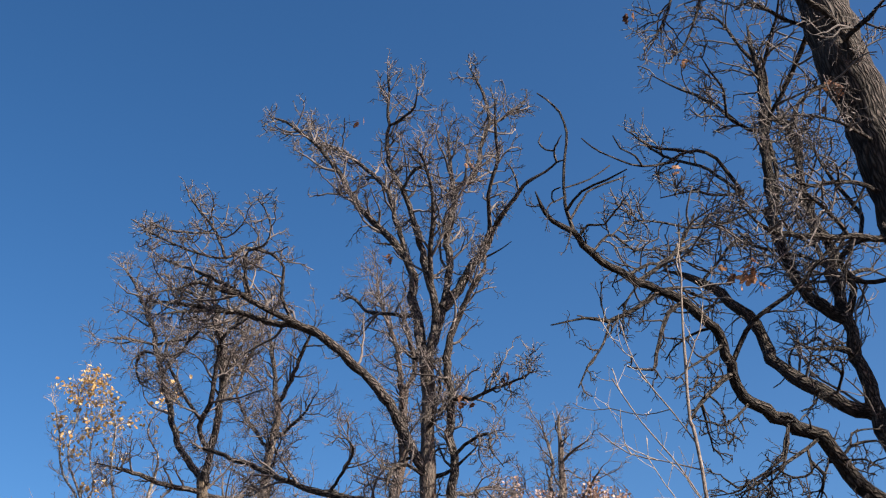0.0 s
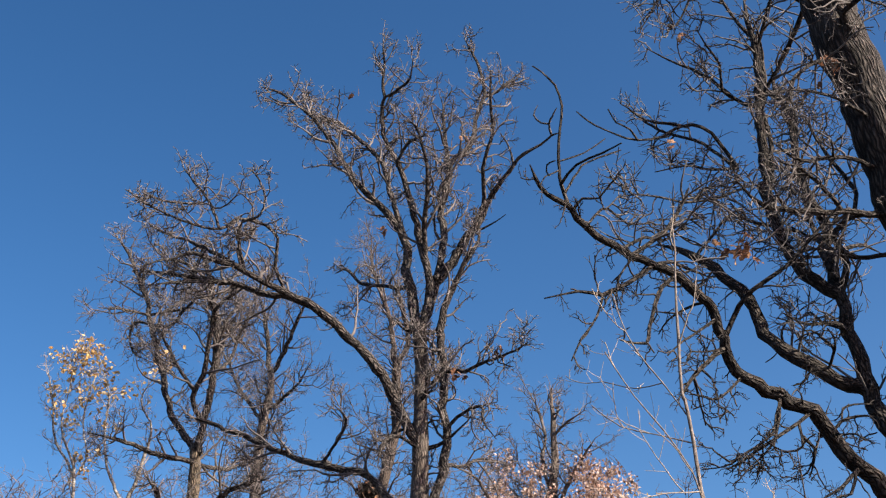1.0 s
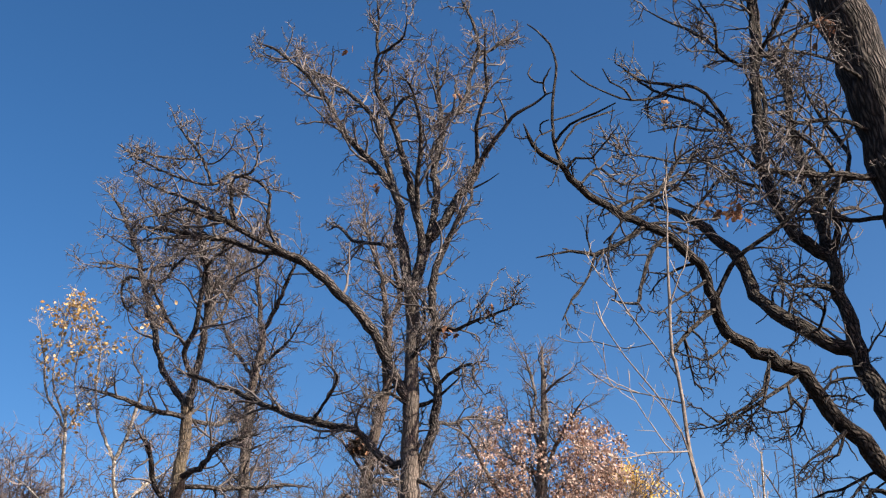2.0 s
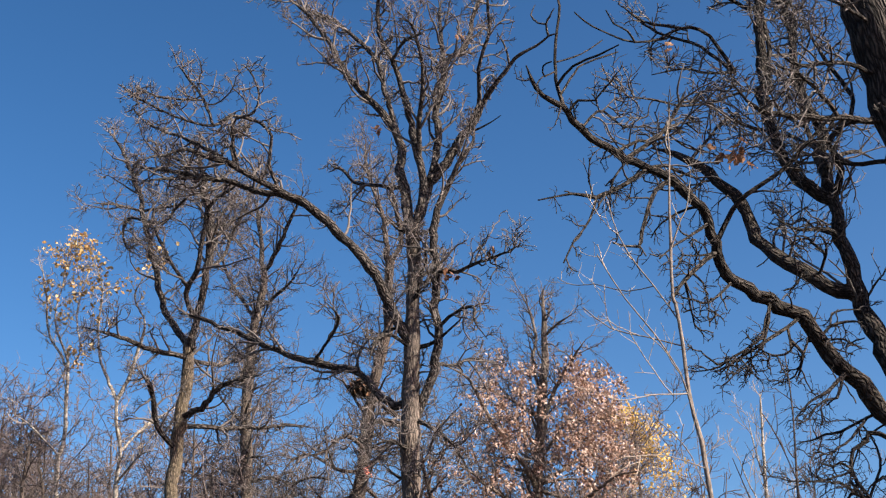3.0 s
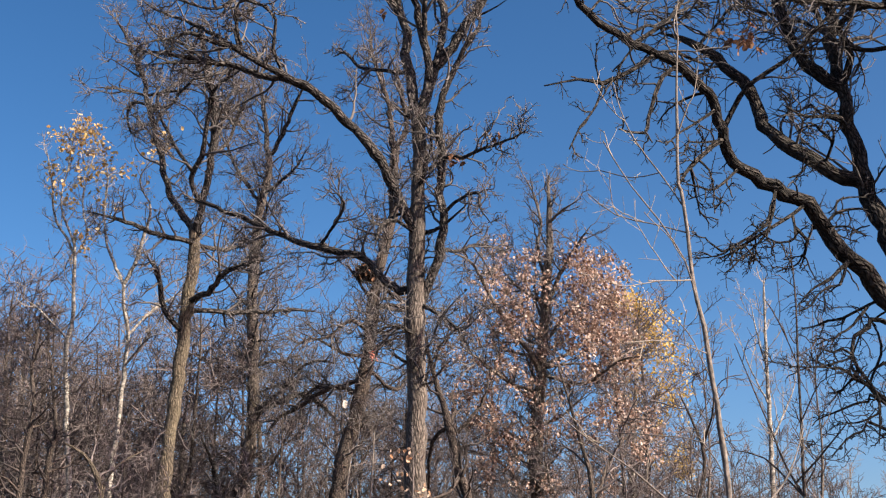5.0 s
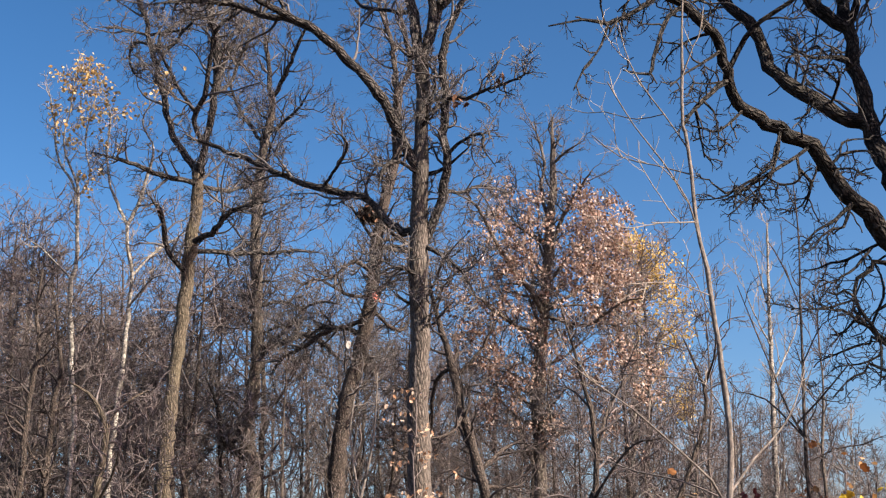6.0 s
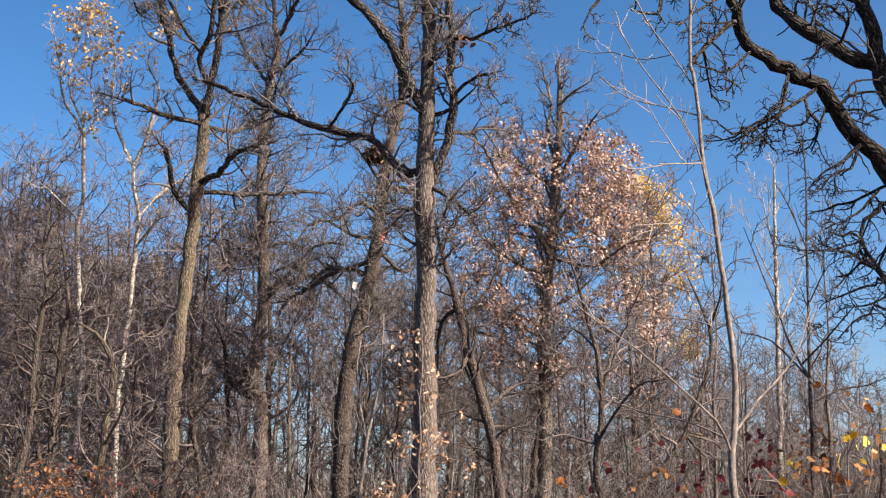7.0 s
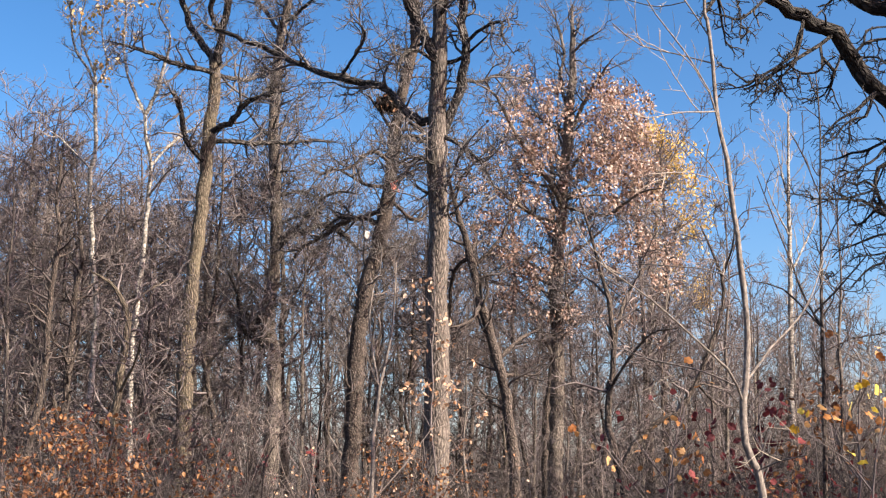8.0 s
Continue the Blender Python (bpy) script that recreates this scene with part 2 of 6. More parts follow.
def spine(ctrl, step=0.16, crook=0.0):
    """A smooth, slightly crooked line with radii through a few control points (x, y, z, r)."""
    c = np.array(ctrl, float)
    c = np.vstack([2 * c[0] - c[1], c, 2 * c[-1] - c[-2]])
    out = []
    for k in range(1, len(c) - 2):
        p0, p1, p2, p3 = c[k - 1:k + 3]
        n = max(2, int(np.linalg.norm((p2 - p1)[:3]) / step))
        t = (np.arange(n) / n)[:, None]
        out.append(0.5 * (2 * p1 + (p2 - p0) * t + (2 * p0 - 5 * p1 + 4 * p2 - p3) * t ** 2 + (3 * p1 - p0 - 3 * p2 + p3) * t ** 3))
    s = np.vstack(out + [c[-2:-1]])
    w = rng.normal(0, 1, (len(s), 3))
    s[1:-1, :3] += (0.22 * np.minimum(s[:, 3], 0.05)[:, None] * w)[1:-1]
    if crook:                                  # kinks every foot or so
        k = max(3, int(len(s) * step / 0.26))
        bend = rng.normal(0, 1, (k, 3))
        bend[0] = 0
        at = np.linspace(0, k - 1, len(s))
        s[:, :3] += crook * np.clip(s[:, 3], 0.02, 0.06)[:, None] * np.stack([np.interp(at, np.arange(k), bend[:, c]) for c in range(3)], 1)
    s[:, 3] = np.maximum(s[:, 3] * (1 + 0.05 * rng.normal(0, 1, len(s))), 0.003)
    return s


def stem_mesh(name, s, sides, ridge=0.0):
    """One trunk or limb: a tube with bark ridges that wander along it, and lengths for the bark's grain."""
    pts, rad = s[:, :3], s[:, 3]
    n = len(pts)
    run = np.concatenate([[0], np.cumsum(np.linalg.norm(np.diff(pts, axis=0), axis=1))])
    tan = unit(np.gradient(pts, axis=0))
    a = np.cross(tan[0], [0.3, 1.0, 0.2])
    axes = []
    for k in range(n):
        a = unit(a - tan[k] * np.dot(a, tan[k]))
        axes.append((a, np.cross(tan[k], a)))
    fa, fb = np.array([q[0] for q in axes]), np.array([q[1] for q in axes])
    ang = np.arange(sides + 1) * 2 * np.pi / sides
    grow = np.ones((n, sides + 1))
    for k in (2, 3, 5, 8, 11):
        ph, w, q = rng.uniform(0, 6.3), rng.uniform(1.5, 5), rng.uniform(0.1, 0.5)
        grow += ridge * (1.6 / k ** 0.5) * np.sin(k * ang[None, :] + ph + q * np.sin(w * run)[:, None])
    grow[:, -1] = grow[:, 0]
    v = pts[:, None] + (fa[:, None] * np.cos(ang)[None, :, None] + fb[:, None] * np.sin(ang)[None, :, None]) * (rad[:, None] * grow)[:, :, None]
    end = np.broadcast_to(pts[-1] + tan[-1] * rad[-1] * 0.6, (1, sides + 1, 3))
    v = np.concatenate([v, end])
    run = np.append(run, run[-1] + 0.01)
    mean = max(float(rad.mean()), 0.01)
    uv = np.stack(np.broadcast_arrays(ang[None, :] * mean, run[:, None]), -1)
    i = np.arange((n + 1) * (sides + 1)).reshape(n + 1, sides + 1)
    quads = np.stack([i[:-1, :-1], i[:-1, 1:], i[1:, 1:], i[1:, :-1]], -1).reshape(-1, 4)
    return mesh_of(name, v.reshape(-1, 3), quads, uv.reshape(-1, 2))


def along(spines, gap, lo, full=0.0):
    """Places on limbs from which shoots spring: place, way of the limb, radius there, share of its length. Thick wood bears few."""
    base, tan, rad, frac = [], [], [], []
    for s in spines:
        p = s[:, :3]
        run = np.concatenate([[0], np.cumsum(np.linalg.norm(np.diff(p, axis=0), axis=1))])
        k = max(2, int(run[-1] * (1 - lo) / gap))
        at = run[-1] * (lo + (1 - lo) * np.minimum((np.arange(k) + rng.uniform(0, 1, k)) / k, 1))
        if full:
            odds = np.clip(full / np.interp(at, run, s[:, 3]), 0.18, 1) * (0.75 + 0.5 * np.sin(at * 5.1 + rng.uniform(0, 6)))
            at = at[rng.uniform(0, 1, k) < odds]
            if not len(at):
                continue
        t = unit(np.gradient(p, axis=0))
        base.append(np.stack([np.interp(at, run, p[:, c]) for c in range(3)], 1))
        tan.append(np.stack([np.interp(at, run, t[:, c]) for c in range(3)], 1))
        rad.append(np.interp(at, run, s[:, 3]))
        frac.append(at / run[-1])
    return np.concatenate(base), unit(np.concatenate(tan)), np.concatenate(rad), np.concatenate(frac)


def on_shoots(pts, rad, k, lo=0.2):
    """k places on every shoot."""
    m, n, _ = pts.shape
    u = lo + (1 - lo) * (np.arange(k)[None, :] + rng.uniform(0, 1, (m, k))) / k
    x = u * (n - 1)
    i = np.minimum(x.astype(int), n - 2)
    f = (x - i)[..., None]
    row = np.arange(m)[:, None]
    base = pts[row, i] * (1 - f) + pts[row, i + 1] * f
    tan = unit(pts[row, i + 1] - pts[row, i])
    r = rad[row, i] * (1 - f[..., 0]) + rad[row, i + 1] * f[..., 0]
    return base.reshape(-1, 3), tan.reshape(-1, 3), r.ravel(), u.ravel()


def shoots(base, tan, rad, frac, length, n, spread=(30, 75), gnarl=0.25, up=0.06, ratio=0.6, rmax=0.03, rtip=0.0025, taper=0.45, full=0.0, vary=(0.35, 1.25)):
    m = len(base)
    side = rng.normal(0, 1, (m, 3))
    side = unit(side - (side * tan).sum(1, keepdims=True) * tan)
    ang = np.radians(rng.uniform(*spread, m))[:, None]
    d = np.cos(ang) * tan + np.sin(ang) * side
    ln = length * rng.uniform(*vary, m) * (1 - taper * frac)
    if full:                                   # thin wood bears short shoots
        ln = ln * np.clip((rad / full) ** 0.8, 0.22, 1.15)
    pts = np.empty((m, n, 3))
    pts[:, 0] = base
    for k in range(1, n):
        d = unit(d + gnarl * rng.normal(0, 1, (m, 3)) + [0, 0, up])
        pts[:, k] = pts[:, k - 1] + d * (ln / (n - 1))[:, None]
    r0 = np.maximum(np.minimum(rad * ratio, rmax), rtip * 1.3)
    return pts, r0[:, None] + (rtip - r0)[:, None] * np.linspace(0, 1, n)[None, :] ** 0.8


def twig_crown(spines, gap=0.2, lo=0.2, length=1.0, k2=6, k3=4, len2=0.4, len3=0.16, up=0.05, gnarl=0.27, rtip=0.0028, rmax=0.022, n=(8, 4, 3), sides=(5, 3), full=0.0):
    """Three orders of twigs on the limbs of one tree; returns mesh pieces and the twig ends."""
    b = along(spines, gap, lo, full)
    p1, r1 = shoots(*b, length, n[0], gnarl=gnarl, up=up, rmax=rmax, rtip=rtip * 1.9, full=full)
    p2, r2 = shoots(*on_shoots(p1, r1, k2), len2, n[1], gnarl=gnarl * 1.2, up=up, ratio=0.75, rmax=rmax * 0.5, rtip=rtip * 1.2)
    p3, r3 = shoots(*on_shoots(p2, r2, k3), len3, n[2], gnarl=gnarl * 1.2, up=up, ratio=0.85, rmax=rmax * 0.3, rtip=rtip * 0.85)
    return [tubes(p1, r1, sides[0]), tubes(p2, r2, sides[1]), tubes(p3, r3, 3)], np.concatenate([p2[:, -1], p3[:, -1]])


def part(name, me, mat, parent, label="", kind=""):
    ob = new(name, me)
    if mat and not me.materials:
        me.materials.append(mat)
    ob.parent = parent
    return tagged(ob, label=label, kind=kind)


# ---- leaves ----
def leaf_mesh(name, lobes, depth, width, mat, fold=0.18):
    """A dry leaf one unit long: lobed outline, folded along its rib, curled at the tip."""
    bm = bmesh.new()
    n = 5 * lobes + 4
    mid = [bm.verts.new((0, y, -0.10 * y * y)) for y in np.linspace(0, 1, 5)]
    for sgn in (-1, 1):
        edge = []
        for y in np.linspace(0.06, 0.94, n // 2):
            w = width * math.sin(math.pi * min(1, y ** 0.8)) ** 0.7 * (1 - depth * (0.5 + 0.5 * math.cos(2 * math.pi * lobes * y)))
            edge.append(bm.verts.new((sgn * w, y + 0.05 * w, fold * w - 0.10 * y * y + 0.05 * math.sin(9 * y + sgn))))
        chain = [mid[0], *edge, mid[-1]]
        for k in range(len(chain) - 1):
            m = mid[min(4, int(k / (len(chain) - 1) * 5))]
            m2 = mid[min(4, int((k + 1) / (len(chain) - 1) * 5))]
            for tri in ((chain[k], chain[k + 1], m), (m, chain[k + 1], m2)):
                if len(set(tri)) == 3:
                    try:
                        bm.faces.new(tri if sgn < 0 else tri[::-1])
                    except ValueError:
                        pass
    stalk = [bm.verts.new(v) for v in ((-0.012, 0, 0), (0.012, 0, 0), (0.008, -0.3, 0.03), (-0.008, -0.3, 0.03))]
    bm.faces.new(stalk)
    me = bpy.data.meshes.new(name)
    bm.to_mesh(me)
    bm.free()
    me.materials.append(mat)
    return me


def leaf_parts(parent, ends, me, size, droop=0.6, name="leaf"):
    """Single leaves, each an object of its own on one shared mesh."""
    for e in ends:
        s = size * rng.uniform(0.65, 1.25)
        ob = new(name, me)
        ob.parent = parent
        d = unit(np.array([rng.normal(), rng.normal(), -droop * 2 * rng.uniform(0, 1)]))
        q = Vector(d).to_track_quat("Y", "Z").to_matrix().to_4x4() @ Matrix.Rotation(rng.uniform(0, 6.28), 4, "Y")
        ob.matrix_basis = Matrix.Translation([float(c) for c in e]) @ q @ Matrix.Diagonal((s, s, s, 1))


def leaf_mass(name, ends, size, mat, parent, label=""):
    """The leaves too many to tell apart: small folded blades in one mesh."""
    m = len(ends)
    t = np.array([(0, 0, 0), (0.32, 0.35, 0.10), (0.22, 0.75, 0.02), (0, 1, -0.12), (-0.22, 0.75, 0.06), (-0.32, 0.35, 0.10), (0, 0.5, -0.03)])
    f = np.array([(0, 1, 6), (1, 2, 6), (2, 3, 6), (3, 4, 6), (4, 5, 6), (5, 0, 6)])
    y = unit(rng.normal(0, 1, (m, 3)) + [0, 0, -0.7])
    x = unit(np.cross(y, rng.normal(0, 1, (m, 3))))
    z = np.cross(x, y)
    s = size * rng.uniform(0.6, 1.3, (m, 1, 1))
    v = ends[:, None] + s * (t[None, :, 0:1] * x[:, None] + t[None, :, 1:2] * y[:, None] + t[None, :, 2:3] * z[:, None])
    q = (f[None] + 7 * np.arange(m)[:, None, None]).reshape(-1, 3)
    return part(name, mesh_of(name, v.reshape(-1, 3), q), mat, parent, label, kind="stuff")


def pick(ends, n):
    return ends[rng.choice(len(ends), min(n, len(ends)), replace=False)]


OAK_LEAF = leaf_mesh("oak_leaf", 3, 0.55, 0.36, TAN_LEAF)
BLEACHED_OVAL = leaf_mesh("bleached_oval_leaf", 1, 0.0, 0.42, BLEACHED_LEAF)
BROWN_OAK = leaf_mesh("brown_oak_leaf", 3, 0.5, 0.38, BROWN_LEAF)
PEACH_OAK = leaf_mesh("peach_oak_leaf", 3, 0.45, 0.42, PEACH_LEAF)
GOLD_OVAL = leaf_mesh("gold_oval_leaf", 1, 0.0, 0.38, GOLD_LEAF)
ORANGE_LOBED = leaf_mesh("orange_lobed_leaf", 2, 0.45, 0.52, ORANGE_LEAF)
YELLOW_LOBED = leaf_mesh("yellow_lobed_leaf", 2, 0.5, 0.58, YELLOW_LEAF)
GOLD_LOBED = leaf_mesh("gold_lobed_leaf", 2, 0.4, 0.5, MAPLE_LEAF)
RED_OVAL = leaf_mesh("red_oval_leaf", 1, 0.0, 0.36, RED_LEAF)


# ---- ground: one sheet of leaf litter out to the horizon ----
def build_ground():
    m, n, l, out = material("leaf_litter", 0.95)
    co = n.new("ShaderNodeTexCoord")
    a = n.new("ShaderNodeTexVoronoi")
    a.inputs["Scale"].default_value = 14.0
    b = n.new("ShaderNodeTexNoise")
    b.inputs["Scale"].default_value, b.inputs["Detail"].default_value = 0.5, 6.0
    l.new(co.outputs["Object"], a.inputs["Vector"])
    l.new(co.outputs["Object"], b.inputs["Vector"])
    s = n.new("ShaderNodeMath")
    s.operation = "MULTIPLY"
    l.new(a.outputs["Color"], s.inputs[0])
    l.new(b.outputs[0], s.inputs[1])
    cr = ramp(n, [(0.1, (0.018, 0.012, 0.008)), (0.3, (0.050, 0.033, 0.020)), (0.6, (0.11, 0.070, 0.040))])
    l.new(s.outputs[0], cr.inputs[0])
    l.new(cr.outputs[0], out.inputs["Base Color"])
    bump = n.new("ShaderNodeBump")
    bump.inputs["Distance"].default_value = 0.025
    l.new(a.outputs["Distance"], bump.inputs["Height"])
    l.new(bump.outputs[0], out.inputs["Normal"])
    # fine grid near the onlooker, coarse rings to the horizon
    r = np.concatenate([[0.0], np.geomspace(1.0, 3000, 70)])
    th = np.linspace(0, 2 * np.pi, 97)
    x, y = r[:, None] * np.cos(th), r[:, None] * np.sin(th)
    z = 0.05 * (np.sin(0.8 * x + 1) * np.cos(0.7 * y) + 0.5 * np.sin(1.9 * x - y)) * np.clip(1.5 - r[:, None] / 200, 0, 1)
    z[:, -1] = z[:, 0]
    i = np.arange(r.size * th.size).reshape(r.size, th.size)
    q = np.stack([i[:-1, :-1], i[1:, :-1], i[1:, 1:], i[:-1, 1:]], -1).reshape(-1, 4)
    me = mesh_of("ground", np.stack([x, y, z], -1).reshape(-1, 3), q)
    me.materials.append(m)
    tagged(new("ground", me), label="woodland floor of brown fallen leaves and soil", category="ground", kind="structure")


build_ground()


# ---- trees whose limbs are laid out one by one ----
def tree(name, x, y, label, category="tree", group=""):
    ob = new(name)
    ob.location = (x, y, 0)
    ob.empty_display_size = 0.3
    tagged(ob, label=label, category=category, group=group)
    return {"root": ob, "spines": [], "bare": [], "trunk": None}


def trunk(tr, mat, *ctrl, limbs=None, sides=18, ridge=0.03):
    """Control points: offset across, height, radius."""
    reseed(int(1000 * abs(ctrl[1][2])) + len(ctrl))
    s = spine([(x, 0.0, z, r) for x, z, r in ctrl])
    # limbs, where given, is a darker bark with underside shade in its colour
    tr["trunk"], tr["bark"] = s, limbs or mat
    part("trunk", stem_mesh("trunk", s, sides, ridge), mat, tr["root"])


def limb(tr, near, far, *ctrl, sides=9, bare=False):
    """A limb that starts near metres behind the trunk's plane and ends far metres behind it; a bare one bears no twigs."""
    k = len(ctrl) - 1
    wood = np.concatenate([q[:, :3] for q in tr["spines"] + tr["bare"] + [tr["trunk"]]])
    x, z, r = ctrl[0]
    d = np.linalg.norm((wood - [x, near, z]) * [1, 0.4, 1], axis=1)
    if d.min() < 0.22:                         # set on the wood that bears it
        (x, near, z), ctrl = wood[np.argmin(d)], (None, *ctrl[1:])
        ctrl = ((x, z, r), *ctrl[1:])
    ctrl = (*ctrl[:-1], (*ctrl[-1][:2], min(ctrl[-1][2], 0.005)))
    s = spine([(x, near + (far - near) * i / k, z, r) for i, (x, z, r) in enumerate(ctrl)], 0.1, 0.3)
    tr["bare" if bare else "spines"].append(s)
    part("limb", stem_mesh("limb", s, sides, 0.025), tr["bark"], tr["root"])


def wild_limbs(tr, k, low, high, length):
    """Lesser limbs all round the trunk between two heights."""
    t = tr["trunk"]
    t = t[(t[:, 2] > low) & (t[:, 2] < high)]
    b = along([t], (high - low) / k, 0.0)
    p, r = shoots(*b, length, 9, spread=(45, 85), gnarl=0.2, up=0.07, rmax=0.035, rtip=0.006, taper=0.2)
    for i in range(len(p)):
        s = np.concatenate([p[i], r[i][:, None]], 1)
        tr["spines"].append(s)
        part("limb", stem_mesh("limb", s, 6, 0.02), tr["bark"], tr["root"])


def crown(tr, mat, **how):
    """The twigs of a tree, on all its limbs and the top of its trunk."""
    t = tr["trunk"]
    low, high = how.pop("between", (0.0, 99.0))            # heights of the limbs that bear these twigs
    sp = [s for s in tr["spines"] if low <= s[:, 2].mean() < high]
    if high > 50:
        sp = sp + [t[int(len(t) * how.pop("bare", 0.6)):]]
    bough, b_rad = how.pop("bough", 0.0), how.get("rmax", 0.022) * 1.1
    extra = []
    if bough:
        p, r = shoots(*along(sp, how.pop("bough_gap", 0.55), 0.12, how.get("full", 0.0) * 1.3), bough, 9, gnarl=0.17, spread=(28, 62), up=how.get("up", 0.05), ratio=0.7, rmax=b_rad, rtip=0.005, full=how.get("full", 0.0) * 1.4)
        sp = sp + [np.concatenate([p[i], r[i][:, None]], 1) for i in range(len(p))]
        extra = [tubes(p, r, 6)]
    pieces, ends = twig_crown(sp, **how)
    v, q = joined(extra + pieces)
    part("crown", mesh_of("crown", v, q), mat, tr["root"], "fine bare twigs", kind="stuff")
    return ends



oak_centre = tree("oak_tree", -0.30, 16, "tall bare oak with furrowed grey-brown bark and crooked limbs", "tree")
trunk(oak_centre, DIMMED_OAK_BARK, (0.00, -0.15, 0.229), (0.00, 0.77, 0.181), (0.01, 1.61, 0.164), (0.04, 3.40, 0.141), (0.03, 4.78, 0.127), (0.03, 5.84, 0.125), (0.02, 6.42, 0.113), (0.04, 7.16, 0.095), (0.04, 7.31, 0.091), (0.06, 7.99, 0.092), (0.05, 8.50, 0.104), limbs=LIMB_BARK)
limb(oak_centre, 0.00, 0.60, (0.05, 8.38, 0.070), (-0.06, 8.93, 0.071), (-0.12, 9.45, 0.066), (-0.22, 10.00, 0.055), (-0.41, 10.33, 0.053), (-0.66, 10.64, 0.047), (-0.88, 10.93, 0.040), (-1.11, 11.40, 0.036), (-1.28, 11.74, 0.032), (-1.59, 12.12, 0.025), (-1.96, 12.48, 0.021), (-2.25, 12.63, 0.013))
limb(oak_centre, 0.00, -0.60, (0.05, 8.38, 0.064), (0.18, 8.87, 0.059), (0.14, 9.42, 0.055), (0.02, 9.90, 0.048), (-0.05, 10.35, 0.042), (-0.20, 10.76, 0.038), (-0.38, 11.11, 0.031), (-0.42, 11.51, 0.027), (-0.39, 11.73, 0.023), (-0.41, 11.99, 0.020), (-0.38, 12.24, 0.016), (-0.42, 12.66, 0.012))
limb(oak_centre, -0.01, 0.99, (0.07, 8.44, 0.058), (0.21, 8.85, 0.053), (0.33, 9.38, 0.051), (0.39, 9.89, 0.053), (0.36, 10.37, 0.047), (0.44, 10.82, 0.044), (0.55, 11.23, 0.037), (0.83, 11.60, 0.037), (0.88, 12.01, 0.033), (1.04, 12.45, 0.029), (1.02, 12.85, 0.025), (0.90, 13.30, 0.021), (0.76, 13.70, 0.013))
limb(oak_centre, 0.13, -0.10, (0.27, 9.18, 0.081), (0.55, 9.54, 0.069), (0.78, 9.89, 0.057), (0.94, 10.20, 0.050), (1.08, 10.43, 0.043))
limb(oak_centre, -0.10, -0.77, (1.04, 10.34, 0.043), (1.13, 10.45, 0.037), (1.33, 10.68, 0.030), (1.48, 10.78, 0.025), (1.70, 10.86, 0.019), (1.85, 10.94, 0.015), (1.97, 10.90, 0.010), sides=6, bare=True)
limb(oak_centre, -0.65, -0.90, (1.83, 10.95, 0.016), (1.81, 11.06, 0.014), (1.86, 11.13, 0.012), (1.92, 11.21, 0.010), sides=6, bare=True)
limb(oak_centre, -0.65, -0.50, (1.82, 11.06, 0.013), (1.71, 11.14, 0.012), (1.63, 11.31, 0.011), (1.70, 11.52, 0.010), sides=6, bare=True)
limb(oak_centre, -0.35, -0.50, (1.33, 10.66, 0.016), (1.31, 10.82, 0.014), (1.26, 10.97, 0.012), (1.18, 11.08, 0.010), sides=6, bare=True)
limb(oak_centre, -0.10, -0.50, (0.81, 9.71, 0.017), (1.00, 9.81, 0.013), (1.20, 9.83, 0.010), sides=6, bare=True)
limb(oak_centre, 0.73, 1.13, (1.02, 12.40, 0.025), (1.23, 12.63, 0.021), (1.39, 12.85, 0.017), (1.59, 13.14, 0.013))
limb(oak_centre, -0.43, -1.03, (-0.39, 11.70, 0.019), (-0.16, 11.74, 0.019), (-0.02, 11.75, 0.015), (0.04, 11.96, 0.011))
limb(oak_centre, 0.14, 0.94, (-0.19, 9.79, 0.042), (-0.33, 10.49, 0.036), (-0.39, 10.94, 0.036), (-0.53, 11.32, 0.032), (-0.83, 11.72, 0.029), (-1.06, 12.01, 0.025), (-1.40, 12.23, 0.021), (-1.67, 12.49, 0.013))
limb(oak_centre, -0.26, -1.16, (-0.16, 10.66, 0.027), (-0.21, 10.64, 0.023), (-0.04, 10.74, 0.022), (0.18, 10.65, 0.015))
limb(oak_centre, 0.33, 1.33, (0.36, 10.37, 0.043), (0.47, 11.05, 0.037), (0.46, 11.59, 0.033), (0.42, 12.29, 0.025), (0.49, 12.93, 0.017))
limb(oak_centre, -0.12, -1.52, (0.13, 9.48, 0.038), (0.14, 9.82, 0.033), (0.19, 10.17, 0.030), (0.17, 10.44, 0.022), (0.05, 10.74, 0.015), (-0.11, 10.68, 0.011))
limb(oak_centre, -0.04, -1.34, (0.78, 9.86, 0.030), (0.94, 10.23, 0.030), (0.92, 10.52, 0.026), (1.06, 10.92, 0.022), (1.04, 11.20, 0.019), (1.03, 11.54, 0.011))
limb(oak_centre, -0.00, -0.30, (0.03, 5.84, 0.066), (0.15, 6.16, 0.061), (0.29, 6.53, 0.062), (0.35, 6.98, 0.057), (0.33, 7.39, 0.056), (0.35, 7.48, 0.054), (0.33, 7.93, 0.056), (0.31, 8.36, 0.053), (0.39, 8.72, 0.044), (0.56, 9.11, 0.037), (0.71, 9.34, 0.033), (0.85, 9.58, 0.022), (0.85, 9.93, 0.015))
limb(oak_centre, -0.14, -1.24, (0.34, 7.81, 0.032), (0.63, 7.72, 0.028), (0.82, 7.72, 0.021), (1.05, 7.72, 0.017), (1.23, 7.71, 0.014), (1.36, 7.73, 0.010))
limb(oak_centre, -0.08, -0.88, (0.34, 7.14, 0.025), (0.57, 7.19, 0.021), (0.79, 7.20, 0.021), (0.80, 6.97, 0.014), (0.95, 6.65, 0.010))
